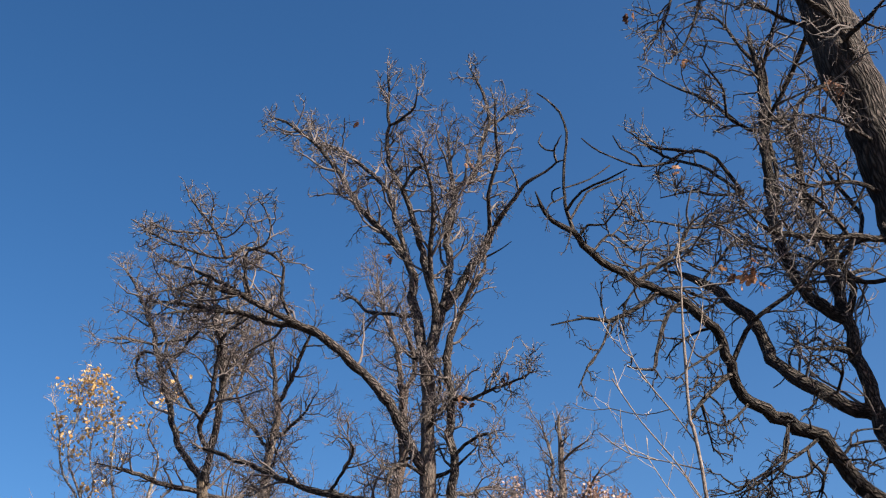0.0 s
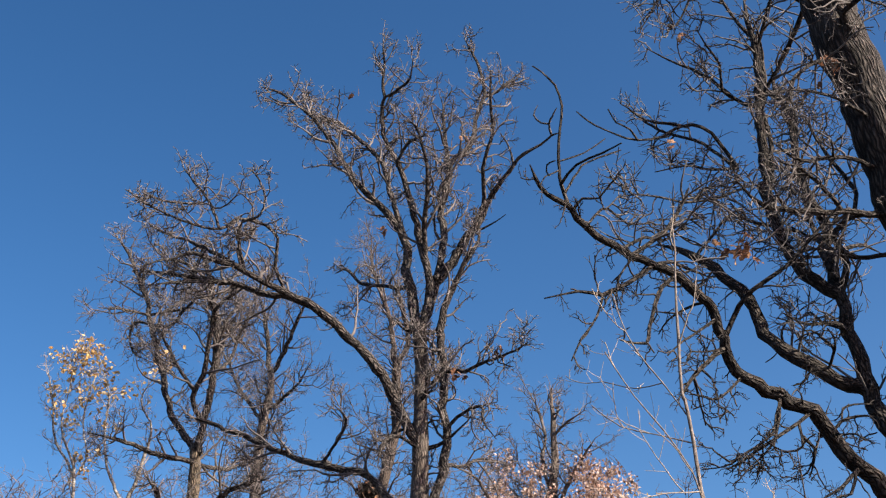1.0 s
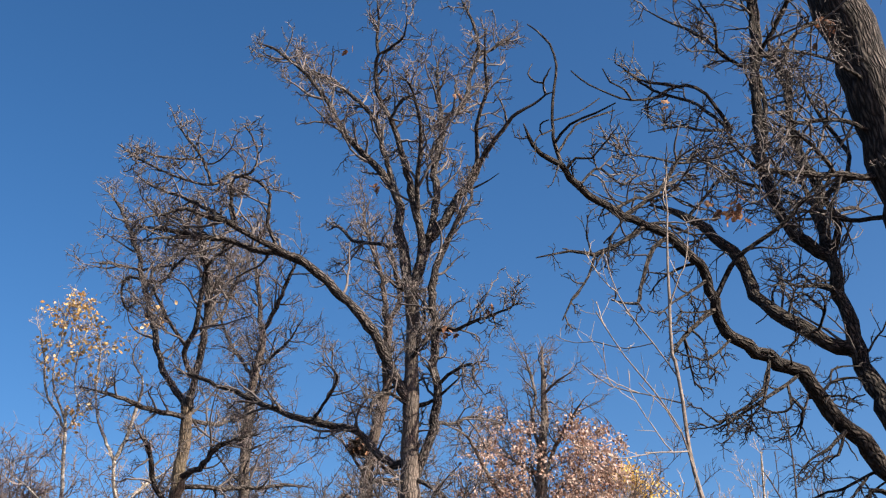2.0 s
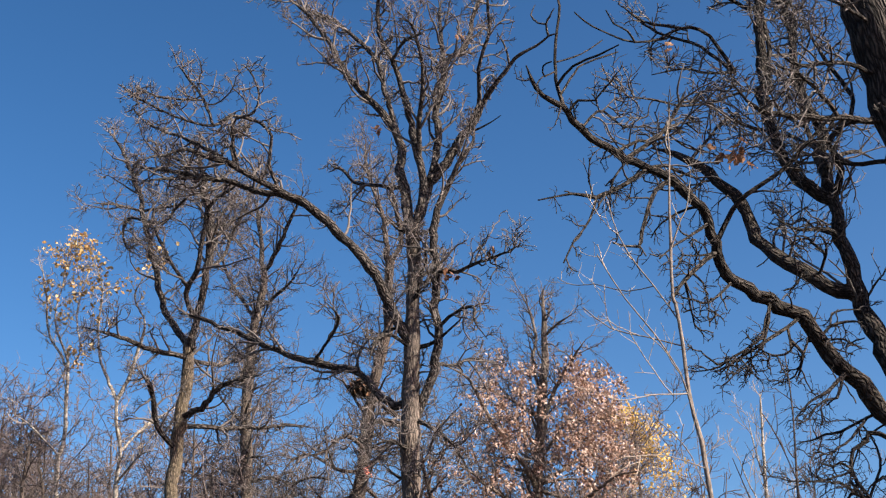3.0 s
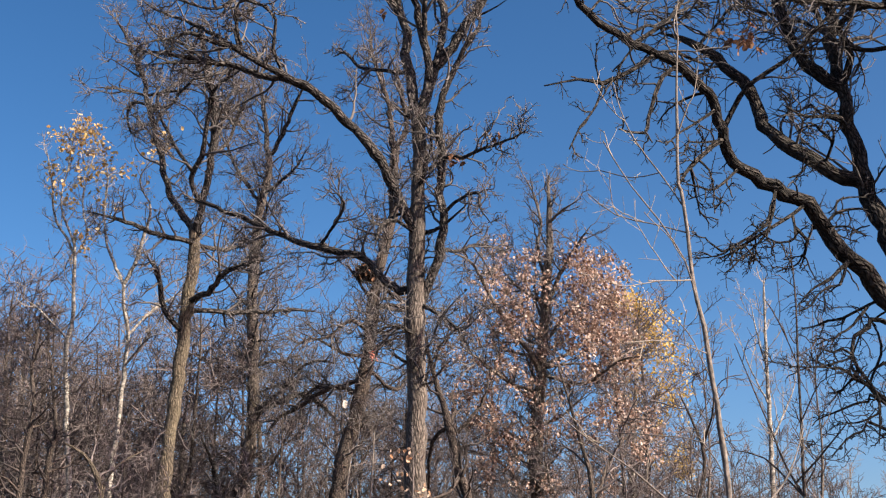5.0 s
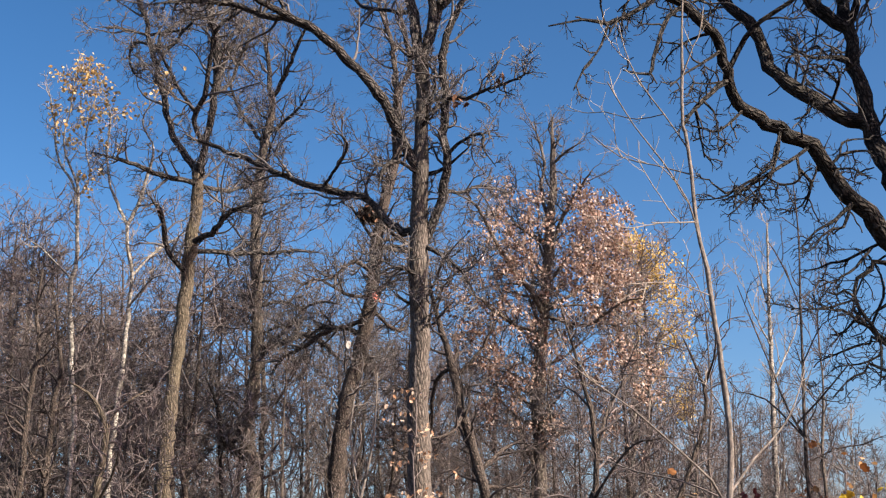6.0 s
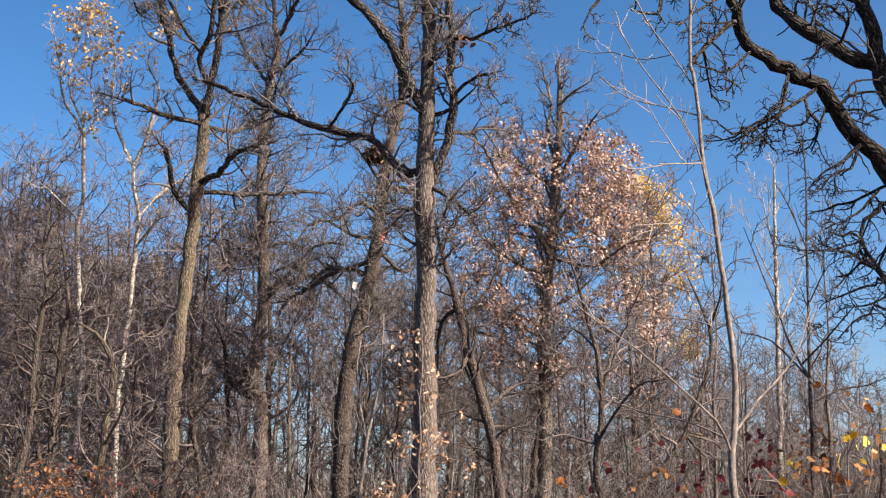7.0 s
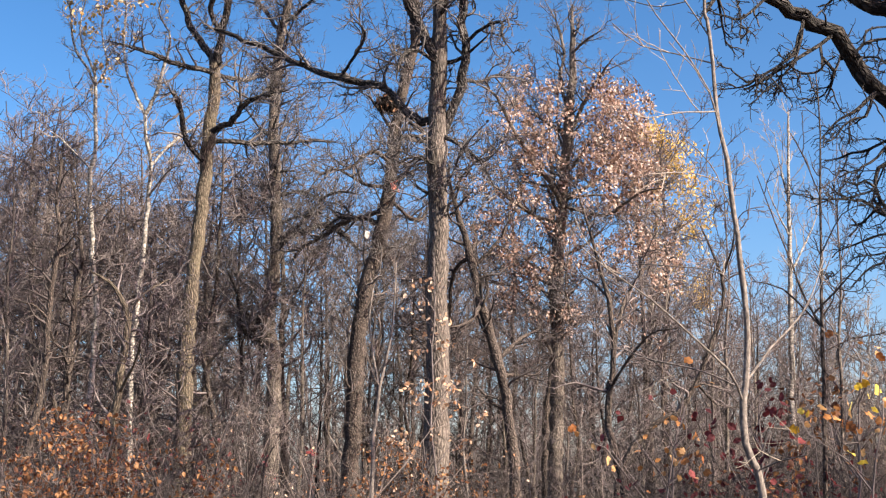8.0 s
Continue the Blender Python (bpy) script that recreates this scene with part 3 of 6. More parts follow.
limb(oak_centre, 0.00, -1.20, (0.03, 6.79, 0.067), (-0.10, 7.10, 0.064), (-0.27, 7.42, 0.065), (-0.42, 7.67, 0.065), (-0.64, 7.94, 0.062), (-0.90, 8.22, 0.059), (-1.14, 8.40, 0.057), (-1.38, 8.54, 0.051), (-1.59, 8.65, 0.045), (-1.84, 8.76, 0.039), (-2.10, 8.89, 0.035), (-2.38, 8.98, 0.032), (-2.74, 9.06, 0.025), (-3.07, 8.91, 0.014))
limb(oak_centre, -0.76, -1.86, (-1.65, 8.67, 0.023), (-1.74, 8.97, 0.023), (-1.70, 9.28, 0.020), (-1.84, 9.42, 0.020), (-2.16, 9.41, 0.020), (-2.36, 9.22, 0.017), (-2.73, 9.25, 0.015), (-3.11, 9.37, 0.012), (-3.45, 9.56, 0.007))
limb(oak_centre, -0.62, 0.08, (-1.32, 8.50, 0.035), (-1.76, 8.73, 0.040), (-2.05, 8.86, 0.037), (-2.34, 9.00, 0.037), (-2.76, 9.15, 0.033), (-3.29, 9.30, 0.022), (-3.73, 9.42, 0.011))
limb(oak_centre, -0.92, -1.92, (-2.10, 8.89, 0.023), (-2.19, 9.21, 0.020), (-2.13, 9.40, 0.018), (-1.88, 9.40, 0.015), (-1.80, 9.56, 0.012), (-1.91, 9.79, 0.010), (-1.97, 9.79, 0.007))
limb(oak_centre, -0.96, -0.16, (-2.21, 8.92, 0.028), (-2.50, 9.21, 0.025), (-2.91, 9.50, 0.022), (-3.35, 9.76, 0.015), (-3.62, 10.06, 0.011))
limb(oak_centre, -1.45, -0.95, (-2.36, 9.22, 0.021), (-2.52, 9.66, 0.021), (-2.73, 10.00, 0.018), (-2.99, 10.39, 0.011))
limb(oak_centre, -1.28, -1.88, (-2.52, 9.66, 0.014), (-2.79, 9.56, 0.014), (-3.02, 9.49, 0.014), (-3.24, 9.54, 0.010))
limb(oak_centre, -0.00, 1.20, (0.03, 6.06, 0.056), (-0.25, 6.18, 0.055), (-0.47, 6.39, 0.049), (-0.75, 6.64, 0.050), (-1.21, 6.80, 0.050), (-1.50, 6.91, 0.044), (-1.82, 7.09, 0.041), (-2.13, 7.28, 0.038), (-2.46, 7.46, 0.034), (-2.88, 7.65, 0.027), (-3.15, 7.73, 0.015))
limb(oak_centre, -0.01, -0.81, (0.02, 6.83, 0.028), (-0.20, 6.91, 0.024), (-0.39, 6.75, 0.024), (-0.46, 6.37, 0.013))
limb(oak_centre, 0.48, -0.62, (-1.21, 6.80, 0.022), (-1.04, 6.94, 0.018), (-0.88, 7.15, 0.018), (-1.03, 7.24, 0.014))
limb(oak_centre, 0.07, 1.07, (-0.08, 9.06, 0.033), (-0.44, 9.22, 0.026), (-0.75, 9.38, 0.023), (-0.97, 9.71, 0.020), (-1.14, 9.77, 0.012))
limb(oak_centre, -0.06, 1.14, (0.31, 6.65, 0.028), (0.53, 6.71, 0.022), (0.83, 6.93, 0.018), (1.14, 6.99, 0.011))
limb(oak_centre, -0.01, -1.11, (0.06, 5.92, 0.028), (0.44, 5.60, 0.020), (0.63, 5.24, 0.013), (0.71, 4.89, 0.010))
limb(oak_centre, -0.00, -1.10, (0.03, 5.84, 0.028), (-0.34, 5.82, 0.020), (-0.55, 5.52, 0.013), (-0.78, 5.29, 0.010))
limb(oak_centre, -0.24, -0.74, (-2.45, 9.04, 0.029), (-2.79, 8.99, 0.025), (-3.11, 8.91, 0.018), (-3.34, 8.80, 0.011))
limb(oak_centre, -0.14, -0.64, (-2.83, 9.17, 0.022), (-2.97, 9.32, 0.022), (-3.23, 9.29, 0.018), (-3.44, 9.13, 0.011))
limb(oak_centre, -0.91, -0.41, (-2.07, 8.88, 0.025), (-2.23, 9.21, 0.021), (-2.25, 9.62, 0.018), (-2.36, 9.92, 0.011))
wild_limbs(oak_centre, 16, 7.0, 11.8, 1.1)
wild_limbs(oak_centre, 9, 4.6, 8.0, 0.9)
oak_centre_ends = crown(oak_centre, OAK_TWIG, gap=0.10, length=0.72, k2=5, k3=4, len2=0.3, len3=0.13, gnarl=0.31, full=0.022, up=0.07, bough=0.95, bough_gap=0.40, rtip=0.0034, bare=0.5)

oak_right = tree("oak_tree", 4.14, 10, "large bare oak with dark thick limbs arching overhead", "tree")
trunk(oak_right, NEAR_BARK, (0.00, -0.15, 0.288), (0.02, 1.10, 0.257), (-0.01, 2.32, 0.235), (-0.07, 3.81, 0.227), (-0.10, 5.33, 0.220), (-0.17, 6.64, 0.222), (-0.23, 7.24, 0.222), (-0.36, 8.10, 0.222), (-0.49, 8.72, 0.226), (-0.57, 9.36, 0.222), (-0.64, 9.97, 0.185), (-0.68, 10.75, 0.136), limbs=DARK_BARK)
limb(oak_right, -0.27, -0.50, (-0.43, 7.84, 0.035), (-0.35, 8.02, 0.039), (-0.40, 8.23, 0.040), (-0.46, 8.48, 0.040), (-0.53, 8.72, 0.037), (-0.64, 8.88, 0.033), (-0.81, 8.99, 0.030), (-0.97, 9.11, 0.027))
limb(oak_right, -0.10, -1.55, (-0.08, 3.55, 0.071), (-0.70, 4.31, 0.075), (-0.86, 4.51, 0.071), (-1.03, 4.67, 0.067), (-1.18, 4.83, 0.064), (-1.34, 4.97, 0.059), (-1.49, 5.06, 0.056), (-1.68, 5.12, 0.053), (-1.84, 5.16, 0.048), (-1.95, 5.23, 0.046), (-2.02, 5.36, 0.042), (-2.05, 5.49, 0.041), (-2.10, 5.63, 0.039), (-2.17, 5.72, 0.038), (-2.36, 5.86, 0.037), (-2.54, 5.92, 0.035), (-2.71, 5.97, 0.033), (-2.84, 6.03, 0.031), (-2.97, 6.08, 0.030), (-3.10, 6.18, 0.026), (-3.19, 6.26, 0.023), (-3.33, 6.32, 0.019), (-3.41, 6.40, 0.015), (-3.47, 6.49, 0.010))
limb(oak_right, 0.00, 1.10, (-0.08, 3.95, 0.079), (-0.50, 4.60, 0.084), (-0.62, 5.05, 0.078), (-0.68, 5.38, 0.072), (-0.74, 5.71, 0.063), (-0.74, 6.01, 0.059), (-0.75, 6.25, 0.060), (-0.91, 6.42, 0.054), (-1.02, 6.65, 0.050), (-1.11, 6.94, 0.047), (-1.16, 7.29, 0.060), (-1.18, 7.51, 0.054), (-1.11, 7.58, 0.051), (-1.08, 7.97, 0.048), (-1.06, 8.38, 0.045), (-1.00, 8.81, 0.043), (-0.96, 9.24, 0.038), (-0.98, 9.63, 0.028), (-0.98, 9.95, 0.023))
limb(oak_right, 0.30, 1.30, (-0.77, 6.21, 0.059), (-0.74, 6.47, 0.058), (-0.74, 6.78, 0.057), (-0.65, 7.01, 0.052), (-0.72, 7.34, 0.048), (-0.73, 7.58, 0.043), (-0.75, 7.82, 0.041), (-0.71, 8.17, 0.039), (-0.69, 8.48, 0.034), (-0.75, 8.79, 0.029), (-0.75, 9.25, 0.024))
limb(oak_right, 0.00, 0.80, (-0.73, 5.32, 0.071), (-0.84, 5.41, 0.066), (-0.97, 5.53, 0.064), (-1.18, 5.69, 0.062), (-1.34, 5.83, 0.058), (-1.42, 5.94, 0.056), (-1.42, 6.14, 0.054), (-1.48, 6.33, 0.052), (-1.58, 6.50, 0.050), (-1.73, 6.69, 0.045), (-1.86, 6.82, 0.038), (-2.00, 6.93, 0.028), (-2.18, 6.99, 0.018))
limb(oak_right, 1.14, 0.24, (-1.26, 7.96, 0.021), (-1.42, 8.18, 0.017), (-1.60, 8.29, 0.017), (-1.81, 8.25, 0.015), (-2.04, 8.07, 0.013), (-2.28, 7.96, 0.010), (-2.59, 8.01, 0.008), (-2.76, 8.04, 0.008), (-2.87, 8.08, 0.006), bare=True)
limb(oak_right, 0.50, 0.20, (-2.26, 7.92, 0.011), (-2.37, 8.00, 0.009), (-2.51, 8.00, 0.008), (-2.59, 8.07, 0.006), sides=6, bare=True)
limb(oak_right, 0.90, 0.60, (-1.86, 8.24, 0.016), (-2.09, 8.26, 0.013), (-2.26, 8.29, 0.010), (-2.37, 8.36, 0.007), sides=6, bare=True)
limb(oak_right, 1.13, 1.93, (-1.28, 7.98, 0.017), (-1.51, 8.35, 0.016), (-1.82, 8.62, 0.014), (-1.99, 8.87, 0.012), (-2.13, 9.19, 0.007))
limb(oak_right, 0.50, -0.00, (-0.68, 6.27, 0.032), (-0.65, 6.53, 0.029), (-0.76, 6.73, 0.025), (-0.71, 6.81, 0.025), (-0.59, 6.86, 0.024), (-0.36, 6.85, 0.024))
limb(oak_right, -0.00, -1.10, (-0.36, 6.85, 0.029), (-0.81, 6.76, 0.025), (-1.19, 6.66, 0.020), (-1.44, 6.56, 0.018), (-1.67, 6.51, 0.016), (-1.88, 6.60, 0.010))
limb(oak_right, 0.92, 1.42, (-1.05, 7.39, 0.025), (-1.02, 7.93, 0.024), (-0.98, 8.49, 0.025), (-0.91, 9.00, 0.023), (-0.89, 9.39, 0.025), (-1.03, 9.72, 0.019), (-1.15, 10.08, 0.016), (-1.30, 10.38, 0.010))
limb(oak_right, 1.20, 0.50, (-0.90, 9.34, 0.018), (-0.83, 9.62, 0.018), (-0.76, 9.82, 0.013), (-0.76, 10.04, 0.009))
limb(oak_right, 1.07, 1.97, (-0.98, 8.49, 0.020), (-1.15, 8.78, 0.018), (-1.34, 9.20, 0.018), (-1.54, 9.54, 0.014), (-1.85, 9.94, 0.007))
limb(oak_right, 1.29, 0.49, (-1.15, 8.78, 0.018), (-1.33, 8.79, 0.016), (-1.38, 8.96, 0.011), (-1.53, 9.06, 0.009), (-1.64, 9.11, 0.006))
limb(oak_right, 1.10, 0.30, (-0.94, 8.74, 0.018), (-0.72, 9.06, 0.024), (-0.60, 9.30, 0.024), (-0.57, 9.47, 0.019))
limb(oak_right, 0.62, 1.32, (-0.84, 6.56, 0.025), (-0.80, 7.16, 0.024), (-0.75, 7.64, 0.023), (-0.74, 8.15, 0.019), (-0.71, 8.56, 0.018), (-0.72, 8.89, 0.009))
limb(oak_right, 0.00, -1.00, (-0.31, 8.36, 0.018), (-0.78, 8.22, 0.018), (-1.02, 7.98, 0.015), (-1.24, 7.64, 0.011), (-1.30, 7.15, 0.007))
limb(oak_right, 0.40, -0.20, (-0.58, 9.40, 0.023), (-0.74, 9.29, 0.021), (-0.97, 9.27, 0.019), (-1.21, 9.31, 0.013), (-1.43, 9.17, 0.006))
limb(oak_right, 0.00, 0.80, (-0.62, 9.82, 0.030), (-1.09, 9.97, 0.025), (-1.52, 10.13, 0.020), (-1.81, 10.21, 0.015))
limb(oak_right, 0.53, 0.23, (-1.52, 10.13, 0.018), (-1.62, 9.64, 0.015), (-1.81, 9.13, 0.011), (-2.00, 8.89, 0.006))
limb(oak_right, 0.73, 0.43, (-1.74, 10.19, 0.016), (-1.88, 9.73, 0.013), (-2.07, 9.32, 0.009), (-2.19, 9.09, 0.006))
limb(oak_right, -0.39, -1.09, (-0.52, 8.66, 0.025), (-0.44, 8.62, 0.021), (-0.42, 8.52, 0.019))
limb(oak_right, -0.60, -1.20, (-2.00, 5.45, 0.021), (-1.90, 5.66, 0.020), (-1.79, 5.77, 0.018), (-1.62, 5.86, 0.017), (-1.47, 5.97, 0.015), (-1.25, 6.20, 0.012), (-1.13, 6.33, 0.007))
limb(oak_right, -0.58, -1.18, (-1.99, 5.40, 0.023), (-2.19, 5.20, 0.019), (-2.33, 5.04, 0.017), (-2.46, 4.84, 0.014))
limb(oak_right, -0.98, -0.38, (-2.71, 6.04, 0.019), (-2.44, 6.23, 0.017), (-2.28, 6.49, 0.016), (-2.15, 6.75, 0.015), (-2.08, 6.92, 0.015))
limb(oak_right, -0.59, -0.19, (-2.20, 6.65, 0.011), (-1.91, 6.76, 0.011), (-1.60, 6.94, 0.009), (-1.22, 7.10, 0.008))
limb(oak_right, -0.91, -1.41, (-2.51, 5.96, 0.019), (-2.67, 5.80, 0.018), (-2.84, 5.67, 0.018), (-2.96, 5.58, 0.016), (-3.15, 5.58, 0.010), (-3.40, 5.50, 0.005))
limb(oak_right, -1.20, -1.70, (-2.94, 5.59, 0.011), (-3.04, 5.35, 0.009), (-3.17, 5.12, 0.008), (-3.27, 4.89, 0.006))
limb(oak_right, -0.85, -1.45, (-2.32, 5.88, 0.017), (-2.50, 5.74, 0.017), (-2.58, 5.54, 0.015), (-2.66, 5.32, 0.013), (-2.71, 5.16, 0.011), (-2.90, 5.14, 0.006))
limb(oak_right, -1.30, -1.50, (-3.20, 6.31, 0.016), (-3.22, 6.43, 0.014), (-3.23, 6.54, 0.012), (-3.23, 6.69, 0.011), (-3.21, 6.88, 0.010), (-3.19, 7.06, 0.009), (-3.23, 7.22, 0.008), (-3.32, 7.33, 0.007), (-3.39, 7.39, 0.005), sides=6, bare=True)
limb(oak_right, -1.25, -0.90, (-3.18, 6.39, 0.011), (-3.07, 6.60, 0.009), (-2.99, 6.74, 0.008), (-2.80, 6.88, 0.007), (-2.69, 6.99, 0.006), sides=6, bare=True)
limb(oak_right, -1.35, -0.90, (-3.22, 6.62, 0.007), (-3.07, 6.75, 0.007), (-2.94, 6.91, 0.006), (-2.81, 7.10, 0.006), sides=6, bare=True)
limb(oak_right, -1.35, -1.70, (-3.23, 6.52, 0.007), (-3.33, 6.44, 0.007), (-3.35, 6.46, 0.006), (-3.30, 6.43, 0.005), sides=6, bare=True)
limb(oak_right, -1.35, -1.10, (-3.37, 6.41, 0.007), (-3.34, 6.56, 0.006), (-3.28, 6.66, 0.006), sides=6, bare=True)
limb(oak_right, -1.29, -1.89, (-3.24, 6.39, 0.012), (-3.12, 6.49, 0.010), (-2.95, 6.48, 0.008), (-2.83, 6.46, 0.005), bare=True)
limb(oak_right, -0.31, -1.01, (-1.34, 4.98, 0.015), (-1.70, 4.70, 0.013), (-1.94, 4.51, 0.010), (-2.18, 4.35, 0.006))
limb(oak_right, -0.27, 0.43, (-1.23, 4.91, 0.010), (-1.27, 4.79, 0.009), (-1.29, 4.68, 0.007), (-1.32, 4.70, 0.004))
limb(oak_right, -0.39, -0.99, (-1.58, 5.11, 0.014), (-1.65, 4.87, 0.013), (-1.76, 4.62, 0.010), (-1.96, 4.43, 0.006), (-2.10, 4.28, 0.005))
limb(oak_right, -0.16, -0.96, (-0.89, 4.62, 0.017), (-1.21, 4.38, 0.013), (-1.46, 4.20, 0.008), (-1.65, 4.02, 0.005))
limb(oak_right, -0.08, 0.52, (-0.59, 4.30, 0.009), (-0.82, 4.15, 0.008), (-0.90, 3.98, 0.006), (-0.92, 3.86, 0.005), (-0.97, 3.70, 0.004), (-1.04, 3.55, 0.002))
limb(oak_right, 0.22, -0.78, (-0.91, 3.92, 0.009), (-1.18, 3.79, 0.008), (-1.49, 3.70, 0.006), (-1.86, 3.67, 0.003))
limb(oak_right, 0.28, -0.32, (-0.92, 3.86, 0.014), (-0.76, 3.52, 0.010), (-1.00, 3.37, 0.007), (-1.21, 3.32, 0.004), (-1.43, 3.15, 0.003))
limb(oak_right, 0.19, 0.69, (-0.82, 3.64, 0.012), (-0.63, 4.05, 0.010), (-0.68, 4.35, 0.007), (-0.75, 4.46, 0.004))
limb(oak_right, -0.22, -0.92, (-0.81, 6.76, 0.020), (-0.99, 6.84, 0.018), (-1.22, 6.90, 0.014), (-1.48, 6.85, 0.009))
limb(oak_right, 0.09, 0.89, (-0.56, 6.86, 0.021), (-0.50, 7.24, 0.020), (-0.58, 7.64, 0.018), (-0.63, 8.07, 0.013), (-0.63, 8.44, 0.009))
limb(oak_right, 0.00, -0.60, (-0.21, 7.25, 0.024), (-0.72, 7.30, 0.019), (-1.12, 7.14, 0.015), (-1.39, 7.19, 0.007))
limb(oak_right, 0.00, 0.80, (-0.16, 6.47, 0.024), (-0.57, 6.57, 0.019), (-0.76, 6.82, 0.016), (-0.99, 7.19, 0.010))
limb(oak_right, 0.00, -1.00, (-0.25, 7.86, 0.023), (-0.52, 7.71, 0.019), (-0.82, 7.70, 0.015), (-1.18, 7.61, 0.009), (-1.49, 7.40, 0.005))
limb(oak_right, 0.36, -0.44, (-0.66, 5.89, 0.020), (-0.92, 5.88, 0.017), (-1.23, 5.77, 0.013), (-1.47, 5.76, 0.007))
limb(oak_right, 0.59, 1.39, (-0.81, 6.50, 0.021), (-0.57, 6.86, 0.018), (-0.25, 7.10, 0.017), (0.03, 7.17, 0.011))
limb(oak_right, -1.10, -0.80, (-2.99, 6.21, 0.010), (-2.91, 6.34, 0.010), (-2.80, 6.35, 0.009), (-2.69, 6.32, 0.007), (-2.50, 6.38, 0.005))
limb(oak_right, -1.19, -1.49, (-3.11, 6.30, 0.012), (-3.08, 6.31, 0.010), (-2.97, 6.29, 0.008), (-2.88, 6.38, 0.007), (-2.80, 6.43, 0.005))
limb(oak_right, -0.99, -0.59, (-2.74, 6.06, 0.014), (-2.57, 6.19, 0.012), (-2.44, 6.26, 0.010), (-2.30, 6.37, 0.007))
limb(oak_right, -0.61, -1.11, (-2.22, 6.62, 0.009), (-2.34, 6.61, 0.009), (-2.55, 6.56, 0.007), (-2.75, 6.46, 0.005))
limb(oak_right, -0.54, -0.14, (-2.09, 6.69, 0.009), (-1.96, 6.90, 0.009), (-1.79, 6.99, 0.007), (-1.64, 7.05, 0.006))
limb(oak_right, -0.93, -0.33, (-2.53, 5.94, 0.015), (-2.37, 6.06, 0.014), (-2.18, 6.10, 0.012), (-1.99, 6.14, 0.009))
limb(oak_right, -0.97, -1.27, (-2.68, 6.03, 0.008), (-2.81, 5.78, 0.008), (-2.87, 5.58, 0.005))
limb(oak_right, 1.14, 0.54, (-1.26, 7.96, 0.015), (-1.58, 7.85, 0.013), (-1.83, 7.78, 0.010), (-2.16, 7.61, 0.006))
limb(oak_right, 0.79, 0.19, (-1.00, 6.97, 0.016), (-1.30, 7.06, 0.014), (-1.48, 7.04, 0.012), (-1.60, 7.08, 0.008))
limb(oak_right, 0.77, 1.27, (-1.88, 6.78, 0.016), (-1.74, 7.00, 0.014), (-1.58, 7.23, 0.012), (-1.43, 7.44, 0.013), (-1.20, 7.64, 0.009))
limb(oak_right, -0.62, -1.00, (-1.68, 4.95, 0.014), (-1.69, 4.82, 0.012), (-1.76, 4.69, 0.011), (-1.87, 4.60, 0.010), (-1.95, 4.50, 0.008), (-2.04, 4.44, 0.007), (-2.10, 4.31, 0.006), sides=6)
limb(oak_right, -0.85, -1.30, (-1.88, 4.58, 0.010), (-2.03, 4.49, 0.009), (-2.15, 4.41, 0.008), (-2.26, 4.42, 0.006), (-2.32, 4.41, 0.005), sides=6)
limb(oak_right, -0.90, -0.60, (-2.02, 4.49, 0.008), (-2.09, 4.46, 0.006), (-2.18, 4.46, 0.005), (-2.26, 4.48, 0.004), sides=6)
limb(oak_right, -0.50, -0.90, (-1.35, 4.75, 0.012), (-1.50, 4.65, 0.010), (-1.64, 4.58, 0.009), (-1.74, 4.56, 0.007), (-1.85, 4.58, 0.006), sides=6)
limb(oak_right, -0.50, -0.30, (-1.35, 4.75, 0.014), (-1.38, 4.66, 0.011), (-1.40, 4.55, 0.009), (-1.42, 4.48, 0.006), sides=6)
limb(oak_right, -0.50, -0.10, (-1.28, 4.78, 0.016), (-1.14, 4.88, 0.014), (-1.04, 4.97, 0.012), (-0.90, 5.02, 0.010), (-0.78, 5.02, 0.008), sides=6)
limb(oak_right, -0.40, -0.90, (-1.14, 4.88, 0.010), (-1.15, 4.77, 0.009), (-1.13, 4.70, 0.007), (-1.09, 4.55, 0.006), sides=6)
limb(oak_right, -0.30, 0.10, (-1.04, 4.97, 0.010), (-1.01, 5.09, 0.009), (-0.89, 5.17, 0.008), (-0.73, 5.20, 0.006), sides=6)
limb(oak_right, -0.30, -0.90, (-0.96, 4.46, 0.012), (-1.14, 4.34, 0.011), (-1.26, 4.28, 0.010), (-1.39, 4.19, 0.008), (-1.49, 4.07, 0.007), (-1.60, 4.01, 0.006), sides=6)
limb(oak_right, -0.25, 0.30, (-0.89, 4.30, 0.012), (-1.02, 4.18, 0.011), (-1.11, 4.18, 0.009), (-1.20, 4.16, 0.008), (-1.28, 4.17, 0.006), sides=6)
limb(oak_right, -0.25, -0.80, (-0.88, 4.28, 0.012), (-1.03, 4.07, 0.011), (-1.20, 3.95, 0.009), (-1.33, 3.85, 0.007), (-1.47, 3.84, 0.006), sides=6)
limb(oak_right, 0.00, -0.60, (-0.05, 3.60, 0.030), (-0.76, 4.13, 0.019), (-0.89, 4.06, 0.017), (-1.03, 3.98, 0.016), (-1.09, 3.83, 0.015), (-1.07, 3.69, 0.014), (-1.00, 3.54, 0.012), (-0.99, 3.36, 0.011), (-1.04, 3.11, 0.010), sides=6)
limb(oak_right, 0.00, -0.80, (-0.02, 2.90, 0.025), (-0.83, 3.54, 0.017), (-0.96, 3.59, 0.014), (-1.10, 3.62, 0.012), (-1.22, 3.65, 0.010), (-1.34, 3.64, 0.008), (-1.54, 3.63, 0.006), sides=6)
